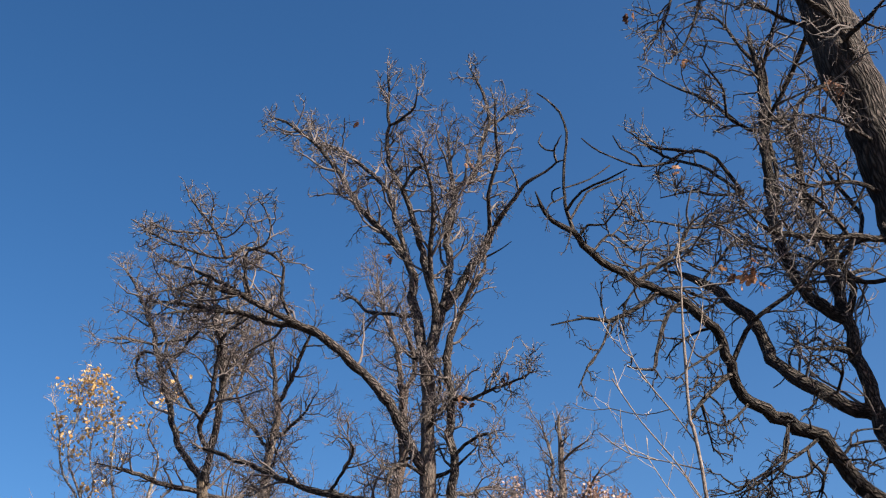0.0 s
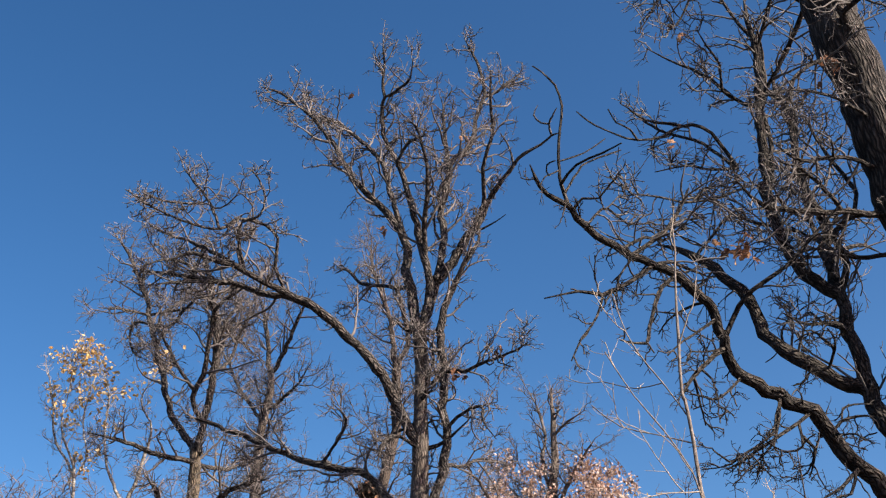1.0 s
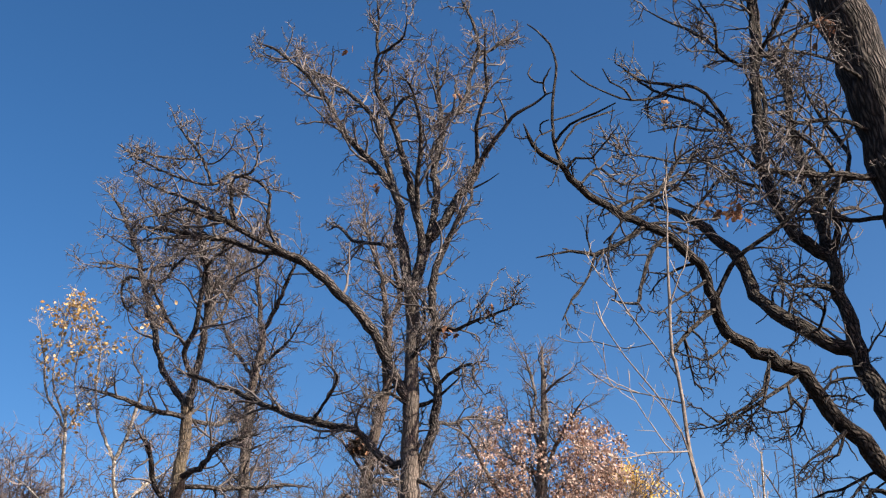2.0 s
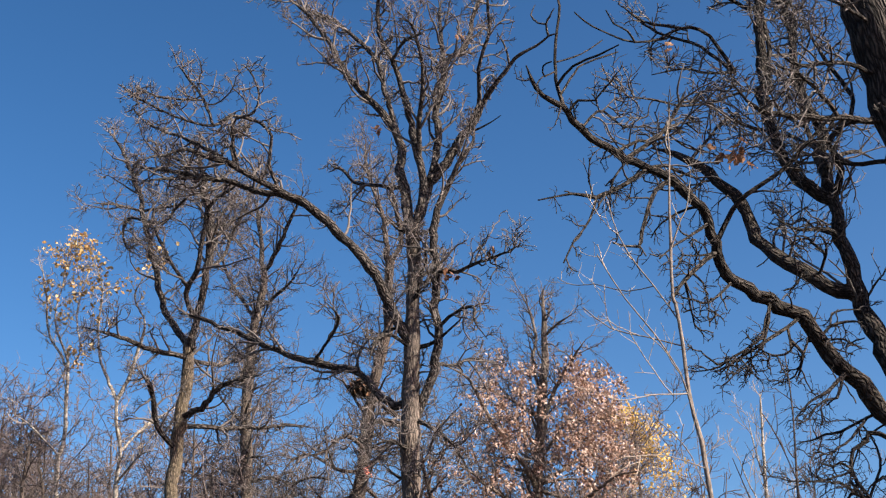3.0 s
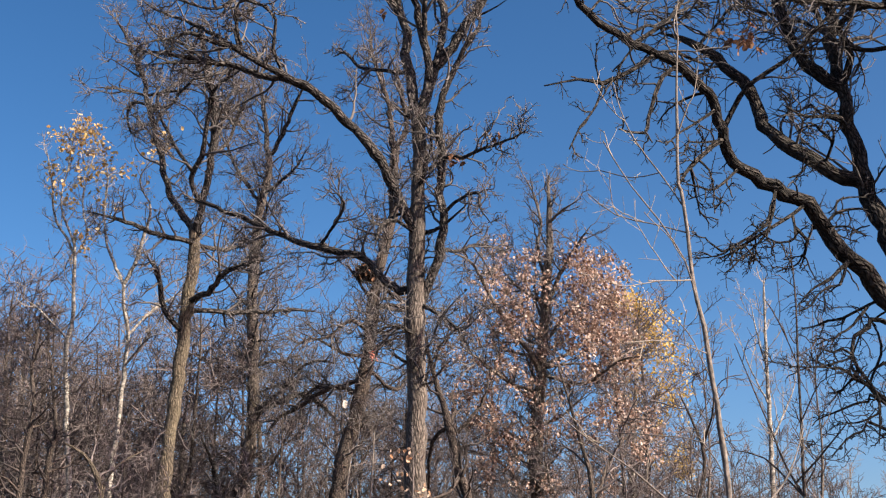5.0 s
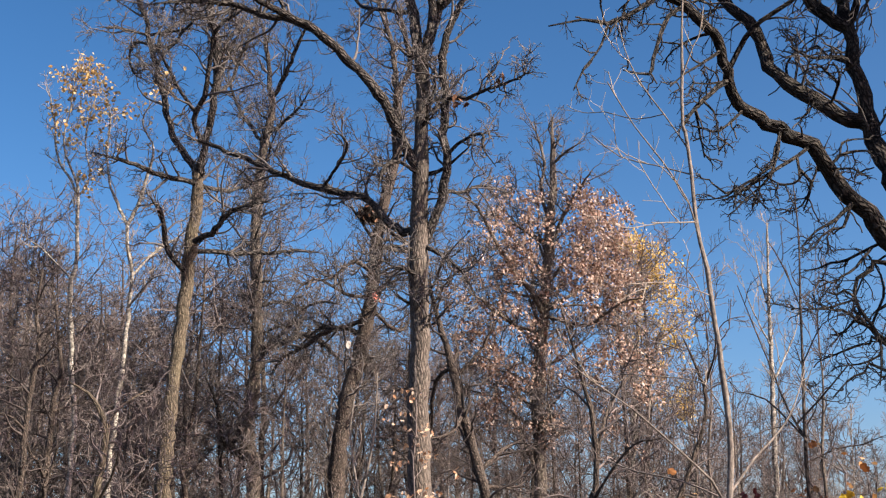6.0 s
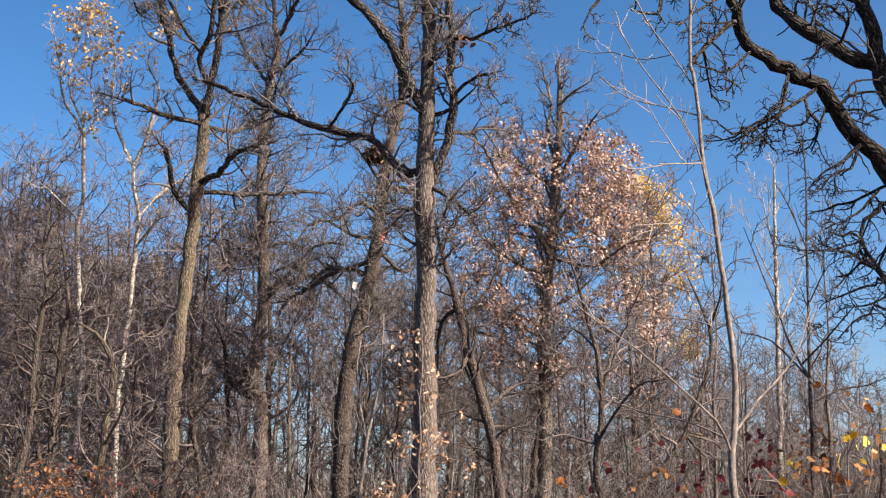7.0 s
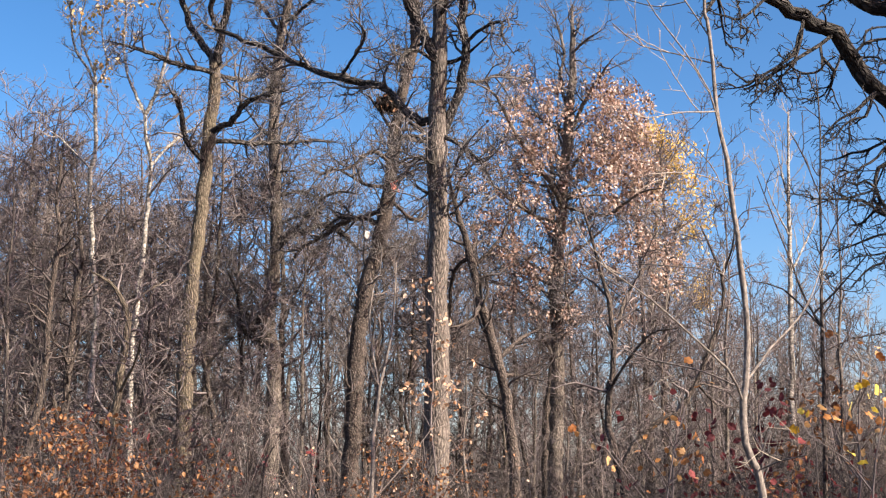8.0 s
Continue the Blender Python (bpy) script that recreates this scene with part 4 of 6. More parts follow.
limb(oak_right, 0.00, 0.50, (-0.02, 2.60, 0.020), (-0.75, 3.54, 0.013), (-0.84, 3.57, 0.011), (-0.94, 3.56, 0.010), (-1.05, 3.53, 0.008), (-1.16, 3.49, 0.007), sides=6)
limb(oak_right, 0.00, -0.50, (-0.02, 2.40, 0.020), (-0.84, 3.31, 0.012), (-1.04, 3.27, 0.010), (-1.21, 3.18, 0.008), (-1.34, 3.06, 0.006), sides=6)
limb(oak_right, -0.30, -0.70, (-1.09, 3.83, 0.010), (-1.20, 3.83, 0.009), (-1.31, 3.77, 0.007), (-1.42, 3.77, 0.006), sides=6)
limb(oak_right, -0.40, 0.20, (-1.08, 3.68, 0.010), (-1.09, 3.64, 0.009), (-1.11, 3.61, 0.008), (-1.14, 3.63, 0.006), sides=6)
limb(oak_right, 0.30, -0.30, (-0.92, 5.66, 0.015), (-0.95, 5.67, 0.012), (-1.00, 5.68, 0.009), (-1.11, 5.69, 0.006), sides=6)
limb(oak_right, 0.30, 0.80, (-0.82, 5.92, 0.013), (-0.92, 6.02, 0.012), (-0.97, 6.18, 0.010), (-1.03, 6.18, 0.008), (-1.09, 6.26, 0.007), sides=6)
limb(oak_right, 0.30, -0.20, (-0.93, 5.72, 0.013), (-1.06, 5.73, 0.011), (-1.17, 5.76, 0.008), (-1.30, 5.71, 0.006), sides=6)
limb(oak_right, 0.30, 0.00, (-1.04, 5.66, 0.011), (-1.15, 5.51, 0.009), (-1.23, 5.39, 0.008), (-1.34, 5.32, 0.006), sides=6)
limb(oak_right, 0.40, 0.90, (-1.26, 5.82, 0.013), (-1.23, 6.03, 0.011), (-1.11, 6.21, 0.009), (-1.08, 6.41, 0.007), sides=6)
limb(oak_right, -0.70, -1.20, (-2.00, 5.08, 0.012), (-2.12, 4.94, 0.010), (-2.26, 4.88, 0.008), (-2.40, 4.84, 0.006), sides=6)
limb(oak_right, -0.80, -1.30, (-2.27, 5.11, 0.010), (-2.21, 5.00, 0.008), (-2.21, 4.79, 0.007), (-2.26, 4.65, 0.005), sides=6)
limb(oak_right, -0.80, -0.40, (-2.33, 5.02, 0.010), (-2.24, 4.94, 0.008), (-2.16, 4.89, 0.006), sides=6)
limb(oak_right, -0.80, -1.40, (-2.11, 5.55, 0.014), (-2.29, 5.37, 0.011), (-2.43, 5.23, 0.008), (-2.57, 5.05, 0.005), sides=6)
limb(oak_right, -0.80, -0.30, (-2.15, 5.68, 0.014), (-2.27, 5.72, 0.011), (-2.37, 5.71, 0.009), (-2.43, 5.66, 0.006), sides=6)
limb(oak_right, -0.80, -1.20, (-2.09, 5.39, 0.010), (-2.19, 5.29, 0.008), (-2.33, 5.23, 0.007), (-2.41, 5.09, 0.006), sides=6)
oak_right_ends = crown(oak_right, GREY_TWIG, between=(6.0, 99), gap=0.10, length=0.62, k2=4, k3=2, len2=0.29, len3=0.13, rmax=0.014, up=0.0, rtip=0.003, gnarl=0.24, full=0.016, bough=0.8, bough_gap=0.25, bare=0.8)
# lower twigs take a near-black copy of the colour, painting their backlit look
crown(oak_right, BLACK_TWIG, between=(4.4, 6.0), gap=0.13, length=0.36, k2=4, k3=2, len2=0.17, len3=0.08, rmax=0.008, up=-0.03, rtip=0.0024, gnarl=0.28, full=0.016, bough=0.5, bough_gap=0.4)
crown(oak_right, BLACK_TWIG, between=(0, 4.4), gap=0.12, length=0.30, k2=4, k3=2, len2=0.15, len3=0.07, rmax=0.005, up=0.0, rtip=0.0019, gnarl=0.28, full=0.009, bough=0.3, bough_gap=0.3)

oak_left = tree("oak_tree", -4.10, 20, "bare oak with a yellowish mossy trunk and twisted limbs", "tree")
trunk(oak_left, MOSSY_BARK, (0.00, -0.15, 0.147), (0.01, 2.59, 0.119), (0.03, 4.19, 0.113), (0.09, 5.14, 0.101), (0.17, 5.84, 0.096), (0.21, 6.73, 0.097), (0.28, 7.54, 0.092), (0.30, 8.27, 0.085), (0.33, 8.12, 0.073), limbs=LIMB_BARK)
limb(oak_left, 0.00, 1.20, (0.29, 8.08, 0.052), (0.04, 8.52, 0.055), (-0.22, 8.95, 0.053), (-0.39, 9.53, 0.050), (-0.55, 10.03, 0.047), (-0.75, 10.68, 0.044), (-0.85, 11.13, 0.041), (-1.12, 11.76, 0.038), (-1.34, 12.21, 0.026), (-1.69, 12.69, 0.017))
limb(oak_left, 0.00, -0.60, (0.29, 8.08, 0.069), (0.36, 8.33, 0.063), (0.48, 8.77, 0.058), (0.56, 9.47, 0.059), (0.57, 10.20, 0.060), (0.47, 10.68, 0.049), (0.37, 11.05, 0.039), (0.33, 11.41, 0.024))
limb(oak_left, -0.13, -1.43, (0.42, 8.55, 0.041), (0.25, 8.93, 0.041), (0.43, 9.23, 0.041), (0.54, 9.73, 0.038), (0.64, 10.11, 0.030), (0.91, 10.26, 0.022), (1.20, 10.34, 0.015))
limb(oak_left, 0.72, -0.38, (-0.79, 10.85, 0.025), (-1.13, 10.70, 0.020), (-1.34, 10.48, 0.012))
limb(oak_left, 0.60, 1.80, (-0.65, 10.36, 0.028), (-0.61, 10.95, 0.029), (-0.42, 11.35, 0.021), (-0.31, 11.73, 0.013))
limb(oak_left, 0.00, -1.00, (0.20, 6.50, 0.047), (-0.01, 6.77, 0.047), (-0.11, 7.13, 0.040), (-0.14, 7.33, 0.040), (-0.22, 7.49, 0.025))
limb(oak_left, 0.00, -1.00, (0.24, 7.03, 0.054), (0.60, 7.11, 0.047), (0.85, 7.34, 0.043), (1.27, 7.41, 0.036), (1.58, 7.41, 0.018))
limb(oak_left, 0.00, 1.00, (0.23, 6.93, 0.041), (0.88, 6.96, 0.038), (1.39, 7.01, 0.030), (1.83, 7.12, 0.027), (2.21, 7.13, 0.016))
limb(oak_left, 0.00, -1.50, (0.29, 7.90, 0.045), (0.14, 7.93, 0.040), (-0.23, 7.95, 0.037), (-0.63, 8.00, 0.029), (-0.99, 8.00, 0.018))
limb(oak_left, 0.00, 1.40, (0.29, 7.99, 0.038), (0.48, 8.03, 0.035), (0.71, 8.19, 0.028), (0.87, 8.46, 0.016))
limb(oak_left, -0.32, 1.08, (0.57, 10.02, 0.031), (0.77, 10.23, 0.028), (1.06, 10.10, 0.016))
limb(oak_left, -0.26, 1.14, (0.56, 9.47, 0.031), (0.61, 10.36, 0.028), (0.71, 11.18, 0.021))
limb(oak_left, 0.65, -0.25, (-0.73, 10.60, 0.028), (-0.36, 10.48, 0.028), (-0.14, 10.61, 0.024), (0.12, 10.76, 0.020), (0.34, 10.90, 0.012))
limb(oak_left, 0.72, 0.32, (-0.79, 10.85, 0.025), (-0.32, 10.84, 0.020), (-0.01, 10.82, 0.016), (0.31, 10.65, 0.012))
limb(oak_left, 0.65, 1.15, (-0.73, 10.60, 0.024), (-1.01, 10.71, 0.025), (-1.13, 10.53, 0.020), (-1.07, 10.27, 0.016), (-0.80, 10.16, 0.012))
limb(oak_left, -0.78, -1.28, (0.54, 9.73, 0.034), (0.63, 10.04, 0.030), (0.56, 10.25, 0.026), (0.49, 10.47, 0.015))
limb(oak_left, -0.23, 0.77, (0.59, 10.05, 0.031), (0.67, 10.50, 0.028), (0.79, 10.85, 0.024), (0.80, 11.21, 0.017))
limb(oak_left, -0.25, 0.85, (0.55, 9.38, 0.031), (0.73, 9.68, 0.027), (0.84, 10.28, 0.028), (0.92, 10.75, 0.024), (0.94, 11.14, 0.017))
limb(oak_left, -0.40, -1.10, (0.29, 9.00, 0.030), (0.06, 9.33, 0.030), (-0.10, 9.62, 0.026), (-0.18, 9.80, 0.019))
crown(oak_left, OAK_TWIG, gap=0.095, length=0.70, k2=5, k3=3, gnarl=0.32, up=0.07, full=0.026, n=(8, 4, 2), bough=1.2, bough_gap=0.38, rtip=0.0032)

oak_slender = tree("oak_tree", -3.38, 24, "slender bare oak with a forked pale top", "tree")
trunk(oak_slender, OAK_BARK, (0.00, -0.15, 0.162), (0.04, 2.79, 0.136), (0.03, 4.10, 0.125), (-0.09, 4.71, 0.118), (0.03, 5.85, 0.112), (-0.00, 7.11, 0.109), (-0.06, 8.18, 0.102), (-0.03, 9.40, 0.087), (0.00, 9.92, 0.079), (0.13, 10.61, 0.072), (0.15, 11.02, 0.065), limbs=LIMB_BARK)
limb(oak_slender, 0.00, 0.60, (0.15, 10.92, 0.052), (0.05, 11.69, 0.045), (-0.09, 12.46, 0.038), (-0.23, 12.93, 0.021))
limb(oak_slender, 0.00, -1.00, (0.15, 10.92, 0.048), (0.33, 11.19, 0.044), (0.52, 11.52, 0.040), (0.78, 11.96, 0.028), (0.96, 12.22, 0.016))
limb(oak_slender, 0.00, -1.50, (0.08, 10.35, 0.032), (0.66, 10.40, 0.027), (1.09, 10.65, 0.019))
limb(oak_slender, 0.00, 1.50, (0.02, 10.01, 0.036), (-0.47, 10.79, 0.033), (-0.80, 11.58, 0.025), (-1.02, 12.28, 0.017))
limb(oak_slender, 0.00, -1.50, (-0.04, 5.14, 0.054), (-0.35, 4.34, 0.052), (-0.48, 4.97, 0.033), (-0.61, 5.39, 0.018))
limb(oak_slender, 0.00, 1.50, (0.02, 6.00, 0.069), (0.70, 6.47, 0.067), (1.08, 6.46, 0.052), (1.48, 6.17, 0.029))
limb(oak_slender, 0.00, 0.70, (0.08, 6.91, 0.035), (0.44, 7.07, 0.029), (0.73, 7.01, 0.022), (1.12, 7.17, 0.016), sides=6)
limb(oak_slender, 0.00, -0.60, (0.19, 6.29, 0.040), (0.60, 6.51, 0.034), (0.86, 6.79, 0.027), (1.23, 6.91, 0.021), (1.64, 6.82, 0.015), sides=6)
wild_limbs(oak_slender, 6, 4.5, 9.0, 1.2)
wild_limbs(oak_slender, 11, 2.5, 10.0, 0.85)
wild_limbs(oak_slender, 9, 6.5, 11.0, 1.25)
crown(oak_slender, OAK_TWIG, gap=0.17, length=0.8, k2=6, k3=3, gnarl=0.24, up=0.08, n=(7, 3, 2), bough=1.3, bough_gap=0.45, bare=0.3)

oak_nest = tree("oak_tree", -1.92, 22, "leaning bare oak that holds a squirrel's nest", "tree")
trunk(oak_nest, BROWN_BARK, (0.00, -0.15, 0.168), (0.16, 2.24, 0.150), (0.23, 3.89, 0.138), (0.34, 4.83, 0.131), (0.58, 5.78, 0.125), (0.74, 6.65, 0.118), (0.83, 7.53, 0.104), (0.94, 8.28, 0.094), (1.14, 9.15, 0.084), (1.14, 9.57, 0.080), (1.18, 10.40, 0.077))
limb(oak_nest, 0.00, 0.80, (1.18, 10.30, 0.056), (1.07, 11.03, 0.049), (0.91, 11.79, 0.039), (0.70, 12.58, 0.028), (0.67, 13.28, 0.016))
limb(oak_nest, 0.00, -0.60, (1.18, 10.30, 0.052), (1.38, 10.74, 0.041), (1.27, 11.31, 0.034), (1.06, 11.99, 0.023))
limb(oak_nest, 0.00, 1.60, (0.66, 6.22, 0.043), (0.24, 6.23, 0.040), (-0.20, 6.34, 0.030), (-0.65, 6.08, 0.019))
limb(oak_nest, 0.00, -1.20, (0.79, 7.09, 0.032), (0.48, 7.13, 0.028), (0.05, 6.75, 0.021), (-0.28, 6.74, 0.014))
limb(oak_nest, 0.00, -1.20, (0.88, 7.90, 0.032), (1.42, 7.37, 0.028), (1.79, 6.84, 0.017))
limb(oak_nest, 0.00, 1.20, (0.72, 6.54, 0.032), (1.20, 6.19, 0.029), (1.48, 6.82, 0.019))
limb(oak_nest, 0.00, -0.90, (0.71, 6.56, 0.032), (0.53, 6.62, 0.030), (0.30, 6.64, 0.027), (0.12, 6.76, 0.024), (-0.10, 6.82, 0.021), (-0.27, 6.74, 0.019), (-0.43, 6.57, 0.016), (-0.55, 6.27, 0.013), sides=6)
limb(oak_nest, 0.00, 0.80, (0.67, 5.96, 0.051), (0.38, 6.15, 0.047), (0.14, 6.18, 0.043), (-0.11, 6.10, 0.040), (-0.40, 5.89, 0.036), (-0.69, 5.79, 0.032), (-0.89, 5.64, 0.028), (-1.01, 5.47, 0.024), sides=6)
limb(oak_nest, 0.00, 0.90, (0.75, 7.63, 0.032), (1.12, 7.51, 0.027), (1.35, 7.57, 0.021), (1.54, 7.54, 0.014), sides=6)
wild_limbs(oak_nest, 11, 2.2, 8.2, 1.1)
wild_limbs(oak_nest, 8, 6.8, 10.4, 1.15)
oak_nest_ends = crown(oak_nest, OAK_TWIG, gap=0.17, length=0.8, k2=6, k3=3, gnarl=0.26, up=0.06, n=(7, 3, 2), bough=1.2, bough_gap=0.4, bare=0.25)

oak_tan = tree("oak_tree", 1.58, 24, "oak with a bare top and a skirt of dry tan leaves", "tree")
trunk(oak_tan, OAK_BARK, (0.00, -0.15, 0.153), (0.14, 3.30, 0.116), (0.17, 4.72, 0.104), (0.20, 5.85, 0.101), (0.34, 7.43, 0.095), (0.44, 8.50, 0.085), (0.49, 9.15, 0.071), (0.52, 9.81, 0.054), (0.51, 10.21, 0.036), (0.52, 10.60, 0.018))
limb(oak_tan, 0.00, 0.60, (0.44, 8.50, 0.038), (0.30, 9.19, 0.032), (0.38, 9.80, 0.026), (0.25, 10.43, 0.016), (0.02, 10.96, 0.010))
limb(oak_tan, 0.00, -0.80, (0.40, 8.10, 0.044), (0.75, 8.73, 0.034), (1.01, 9.10, 0.025), (1.20, 9.34, 0.012))
limb(oak_tan, 0.00, -0.60, (0.52, 9.65, 0.029), (0.76, 9.82, 0.022), (1.06, 9.94, 0.013))
limb(oak_tan, 0.00, -1.70, (0.27, 6.64, 0.055), (0.00, 7.20, 0.049), (-0.28, 7.44, 0.042), (-0.58, 7.83, 0.036), (-0.82, 8.27, 0.030), (-1.07, 8.50, 0.024), (-1.39, 8.58, 0.012))
limb(oak_tan, 0.00, -1.00, (0.33, 7.23, 0.034), (0.63, 7.65, 0.028), (0.86, 7.82, 0.018), (1.23, 7.78, 0.009))
limb(oak_tan, 0.00, 1.50, (0.29, 6.84, 0.037), (0.95, 7.32, 0.031), (1.56, 7.88, 0.023), (1.97, 8.45, 0.013))
limb(oak_tan, 0.00, -2.00, (0.25, 6.44, 0.037), (-0.48, 6.56, 0.030), (-0.99, 6.81, 0.017), (-1.38, 6.85, 0.008))
limb(oak_tan, 0.00, 1.00, (0.39, 7.97, 0.028), (-0.17, 8.64, 0.022), (-0.46, 9.24, 0.013))
limb(oak_tan, 0.00, -1.80, (0.27, 6.64, 0.037), (1.01, 6.46, 0.030), (1.54, 6.72, 0.020), (1.94, 6.68, 0.011))
limb(oak_tan, 0.00, 1.80, (0.31, 7.03, 0.031), (-0.29, 7.43, 0.026), (-0.67, 8.43, 0.017))
wild_limbs(oak_tan, 24, 3.6, 8.2, 2.1)
oak_tan_ends = crown(oak_tan, OAK_TWIG, gap=0.15, length=0.9, k2=6, k3=4, bare=0.3, up=0.07, gnarl=0.22, n=(7, 3, 2))

oak_leaning = tree("oak_tree", 0.86, 19, "dark leaning oak stem in the brush", "tree")
trunk(oak_leaning, BROWN_BARK, (0.00, -0.15, 0.087), (-0.14, 2.47, 0.074), (-0.33, 3.42, 0.072), (-0.55, 4.23, 0.063), (-0.71, 4.96, 0.055), (-0.85, 5.42, 0.043), (-0.98, 5.88, 0.031), (-1.04, 6.21, 0.018))
limb(oak_leaning, 0.00, 1.00, (-0.71, 4.96, 0.030), (-0.94, 4.77, 0.028), (-1.00, 4.32, 0.025), (-1.06, 3.85, 0.013))
limb(oak_leaning, 0.00, -1.00, (-0.57, 4.32, 0.027), (-0.74, 3.92, 0.023), (-1.04, 3.78, 0.011))
limb(oak_leaning, 0.00, 0.80, (-0.33, 3.42, 0.030), (0.01, 3.79, 0.025), (0.36, 4.00, 0.016))
wild_limbs(oak_leaning, 9, 2.4, 6.5, 1.2)
crown(oak_leaning, DARK_TWIG, gap=0.2, length=1.1, k2=6, k3=3, bare=0.3)

ash_forked = tree("ash_tree", 1.53, 13, "young forked ash with a dark stem", "tree")
trunk(ash_forked, BROWN_BARK, (0.00, -0.15, 0.047), (0.05, 1.45, 0.039), (-0.12, 2.20, 0.033), (-0.08, 2.58, 0.031), (-0.04, 3.07, 0.028), (-0.08, 3.46, 0.023), (-0.15, 3.73, 0.018), (-0.27, 4.19, 0.012), (-0.38, 4.58, 0.007), sides=12, ridge=0.01)
limb(ash_forked, 0.00, 0.80, (-0.06, 2.82, 0.021), (0.04, 3.29, 0.020), (0.22, 3.66, 0.016), (0.41, 3.89, 0.010), (0.56, 4.10, 0.006))
limb(ash_forked, 0.00, -0.80, (-0.08, 2.58, 0.016), (0.10, 2.88, 0.015), (0.24, 3.06, 0.010), (0.46, 3.08, 0.006))
crown(ash_forked, BRUSH_TWIG, gap=0.2, length=0.8, k2=4, k3=3, bare=0.4)

maple_curved = tree("maple_tree", 1.54, 14, "thin dark maple stem bent like a bow", "tree")
trunk(maple_curved, BROWN_BARK, (0.00, -0.15, 0.051), (0.07, 1.44, 0.042), (0.24, 2.07, 0.035), (0.48, 2.30, 0.032), (0.72, 2.43, 0.030), (0.91, 2.72, 0.026), (1.10, 3.18, 0.023), (1.22, 3.51, 0.021), (1.21, 3.84, 0.018), (1.11, 4.14, 0.013), (1.01, 4.38, 0.007), sides=12, ridge=0.01)
limb(maple_curved, 0.00, -0.60, (1.21, 3.80, 0.014), (1.25, 3.99, 0.012), (1.28, 4.19, 0.009), (1.23, 4.50, 0.005))
limb(maple_curved, 0.00, 0.80, (0.91, 2.72, 0.012), (1.27, 2.68, 0.011), (1.53, 2.53, 0.007))
limb(maple_curved, 0.00, 0.80, (0.86, 2.65, 0.012), (1.20, 2.53, 0.011), (1.65, 2.52, 0.007))
crown(maple_curved, BRUSH_TWIG, gap=0.2, length=0.8, k2=4, k3=3, bare=0.4)

tree_mossy = tree("elm_tree", -3.81, 15, "small leaning elm with a mossy olive stem", "tree")
trunk(tree_mossy, MOSSY_BARK, (0.00, -0.15, 0.060), (-0.04, 1.54, 0.051), (-0.02, 2.28, 0.047), (0.01, 2.90, 0.045), (0.06, 3.48, 0.038), (-0.04, 3.77, 0.029), (-0.16, 3.93, 0.019), (-0.39, 4.06, 0.010), sides=12, ridge=0.01)
limb(tree_mossy, 0.00, 0.80, (0.05, 3.33, 0.020), (0.08, 3.71, 0.016), (0.20, 3.94, 0.012), (0.34, 4.09, 0.007))
limb(tree_mossy, 0.00, -0.80, (0.01, 2.75, 0.018), (0.27, 2.99, 0.013), (0.42, 3.20, 0.008))
crown(tree_mossy, BRUSH_TWIG, gap=0.2, length=0.8, k2=4, k3=3, bare=0.4)

aspen_left = tree("aspen_tree", -5.64, 21, "slim white-barked aspen with a few golden leaves at its top", "tree")
trunk(aspen_left, ASPEN_BARK, (0.00, -0.15, 0.051), (-0.12, 2.72, 0.044), (-0.11, 4.45, 0.040), (-0.20, 5.13, 0.040), (-0.26, 5.77, 0.038), (-0.32, 6.70, 0.035), (-0.24, 7.06, 0.032), (-0.30, 7.74, 0.029), (-0.32, 8.26, 0.024), (-0.60, 8.97, 0.014), (-0.53, 9.66, 0.011), (-0.47, 10.47, 0.008), sides=12, ridge=0.01)
limb(aspen_left, 0.00, 0.50, (-0.31, 8.00, 0.023), (-0.51, 8.45, 0.020), (-0.77, 8.87, 0.020), (-0.91, 9.61, 0.017), (-1.11, 10.27, 0.010))
limb(aspen_left, 0.00, -0.60, (-0.32, 6.70, 0.019), (-0.66, 7.09, 0.016), (-0.90, 7.24, 0.009))
limb(aspen_left, 0.00, 0.60, (-0.26, 5.77, 0.019), (-0.84, 6.35, 0.016), (-1.32, 6.65, 0.010))
limb(aspen_left, 0.00, 0.80, (-0.31, 8.00, 0.016), (-0.20, 8.49, 0.013), (-0.39, 9.25, 0.013), (-0.35, 10.16, 0.010))
aspen_left_ends = crown(aspen_left, PALE_TWIG, gap=0.14, length=0.5, k2=4, k3=3, len2=0.28, up=0.12, gnarl=0.18, rmax=0.010, bare=0.62)

aspen_forked = tree("aspen_tree", -5.21, 21.5, "forked white-barked aspen with golden leaves at its top", "tree")
trunk(aspen_forked, ASPEN_BARK, (0.00, -0.15, 0.049), (-0.07, 3.47, 0.044), (-0.03, 4.38, 0.043), (0.02, 5.12, 0.040), (0.06, 5.78, 0.036), (0.09, 6.35, 0.033), (0.11, 6.90, 0.031), (0.00, 7.40, 0.029), (-0.02, 7.76, 0.026), sides=12, ridge=0.01)
limb(aspen_forked, 0.00, 0.50, (-0.02, 7.71, 0.032), (-0.22, 8.16, 0.028), (-0.42, 8.58, 0.021), (-0.51, 9.13, 0.018), (-0.52, 9.78, 0.015), (-0.76, 10.56, 0.011))
limb(aspen_forked, 0.00, -0.50, (-0.02, 7.71, 0.035), (0.16, 8.15, 0.032), (0.32, 8.58, 0.028), (0.41, 9.00, 0.018), (0.23, 9.46, 0.014), (0.57, 10.02, 0.011))
limb(aspen_forked, 0.00, 0.70, (0.11, 6.90, 0.021), (0.42, 7.40, 0.018), (1.00, 7.94, 0.011))
limb(aspen_forked, 0.00, -0.70, (0.09, 6.35, 0.021), (0.50, 6.74, 0.014), (0.84, 6.74, 0.010))
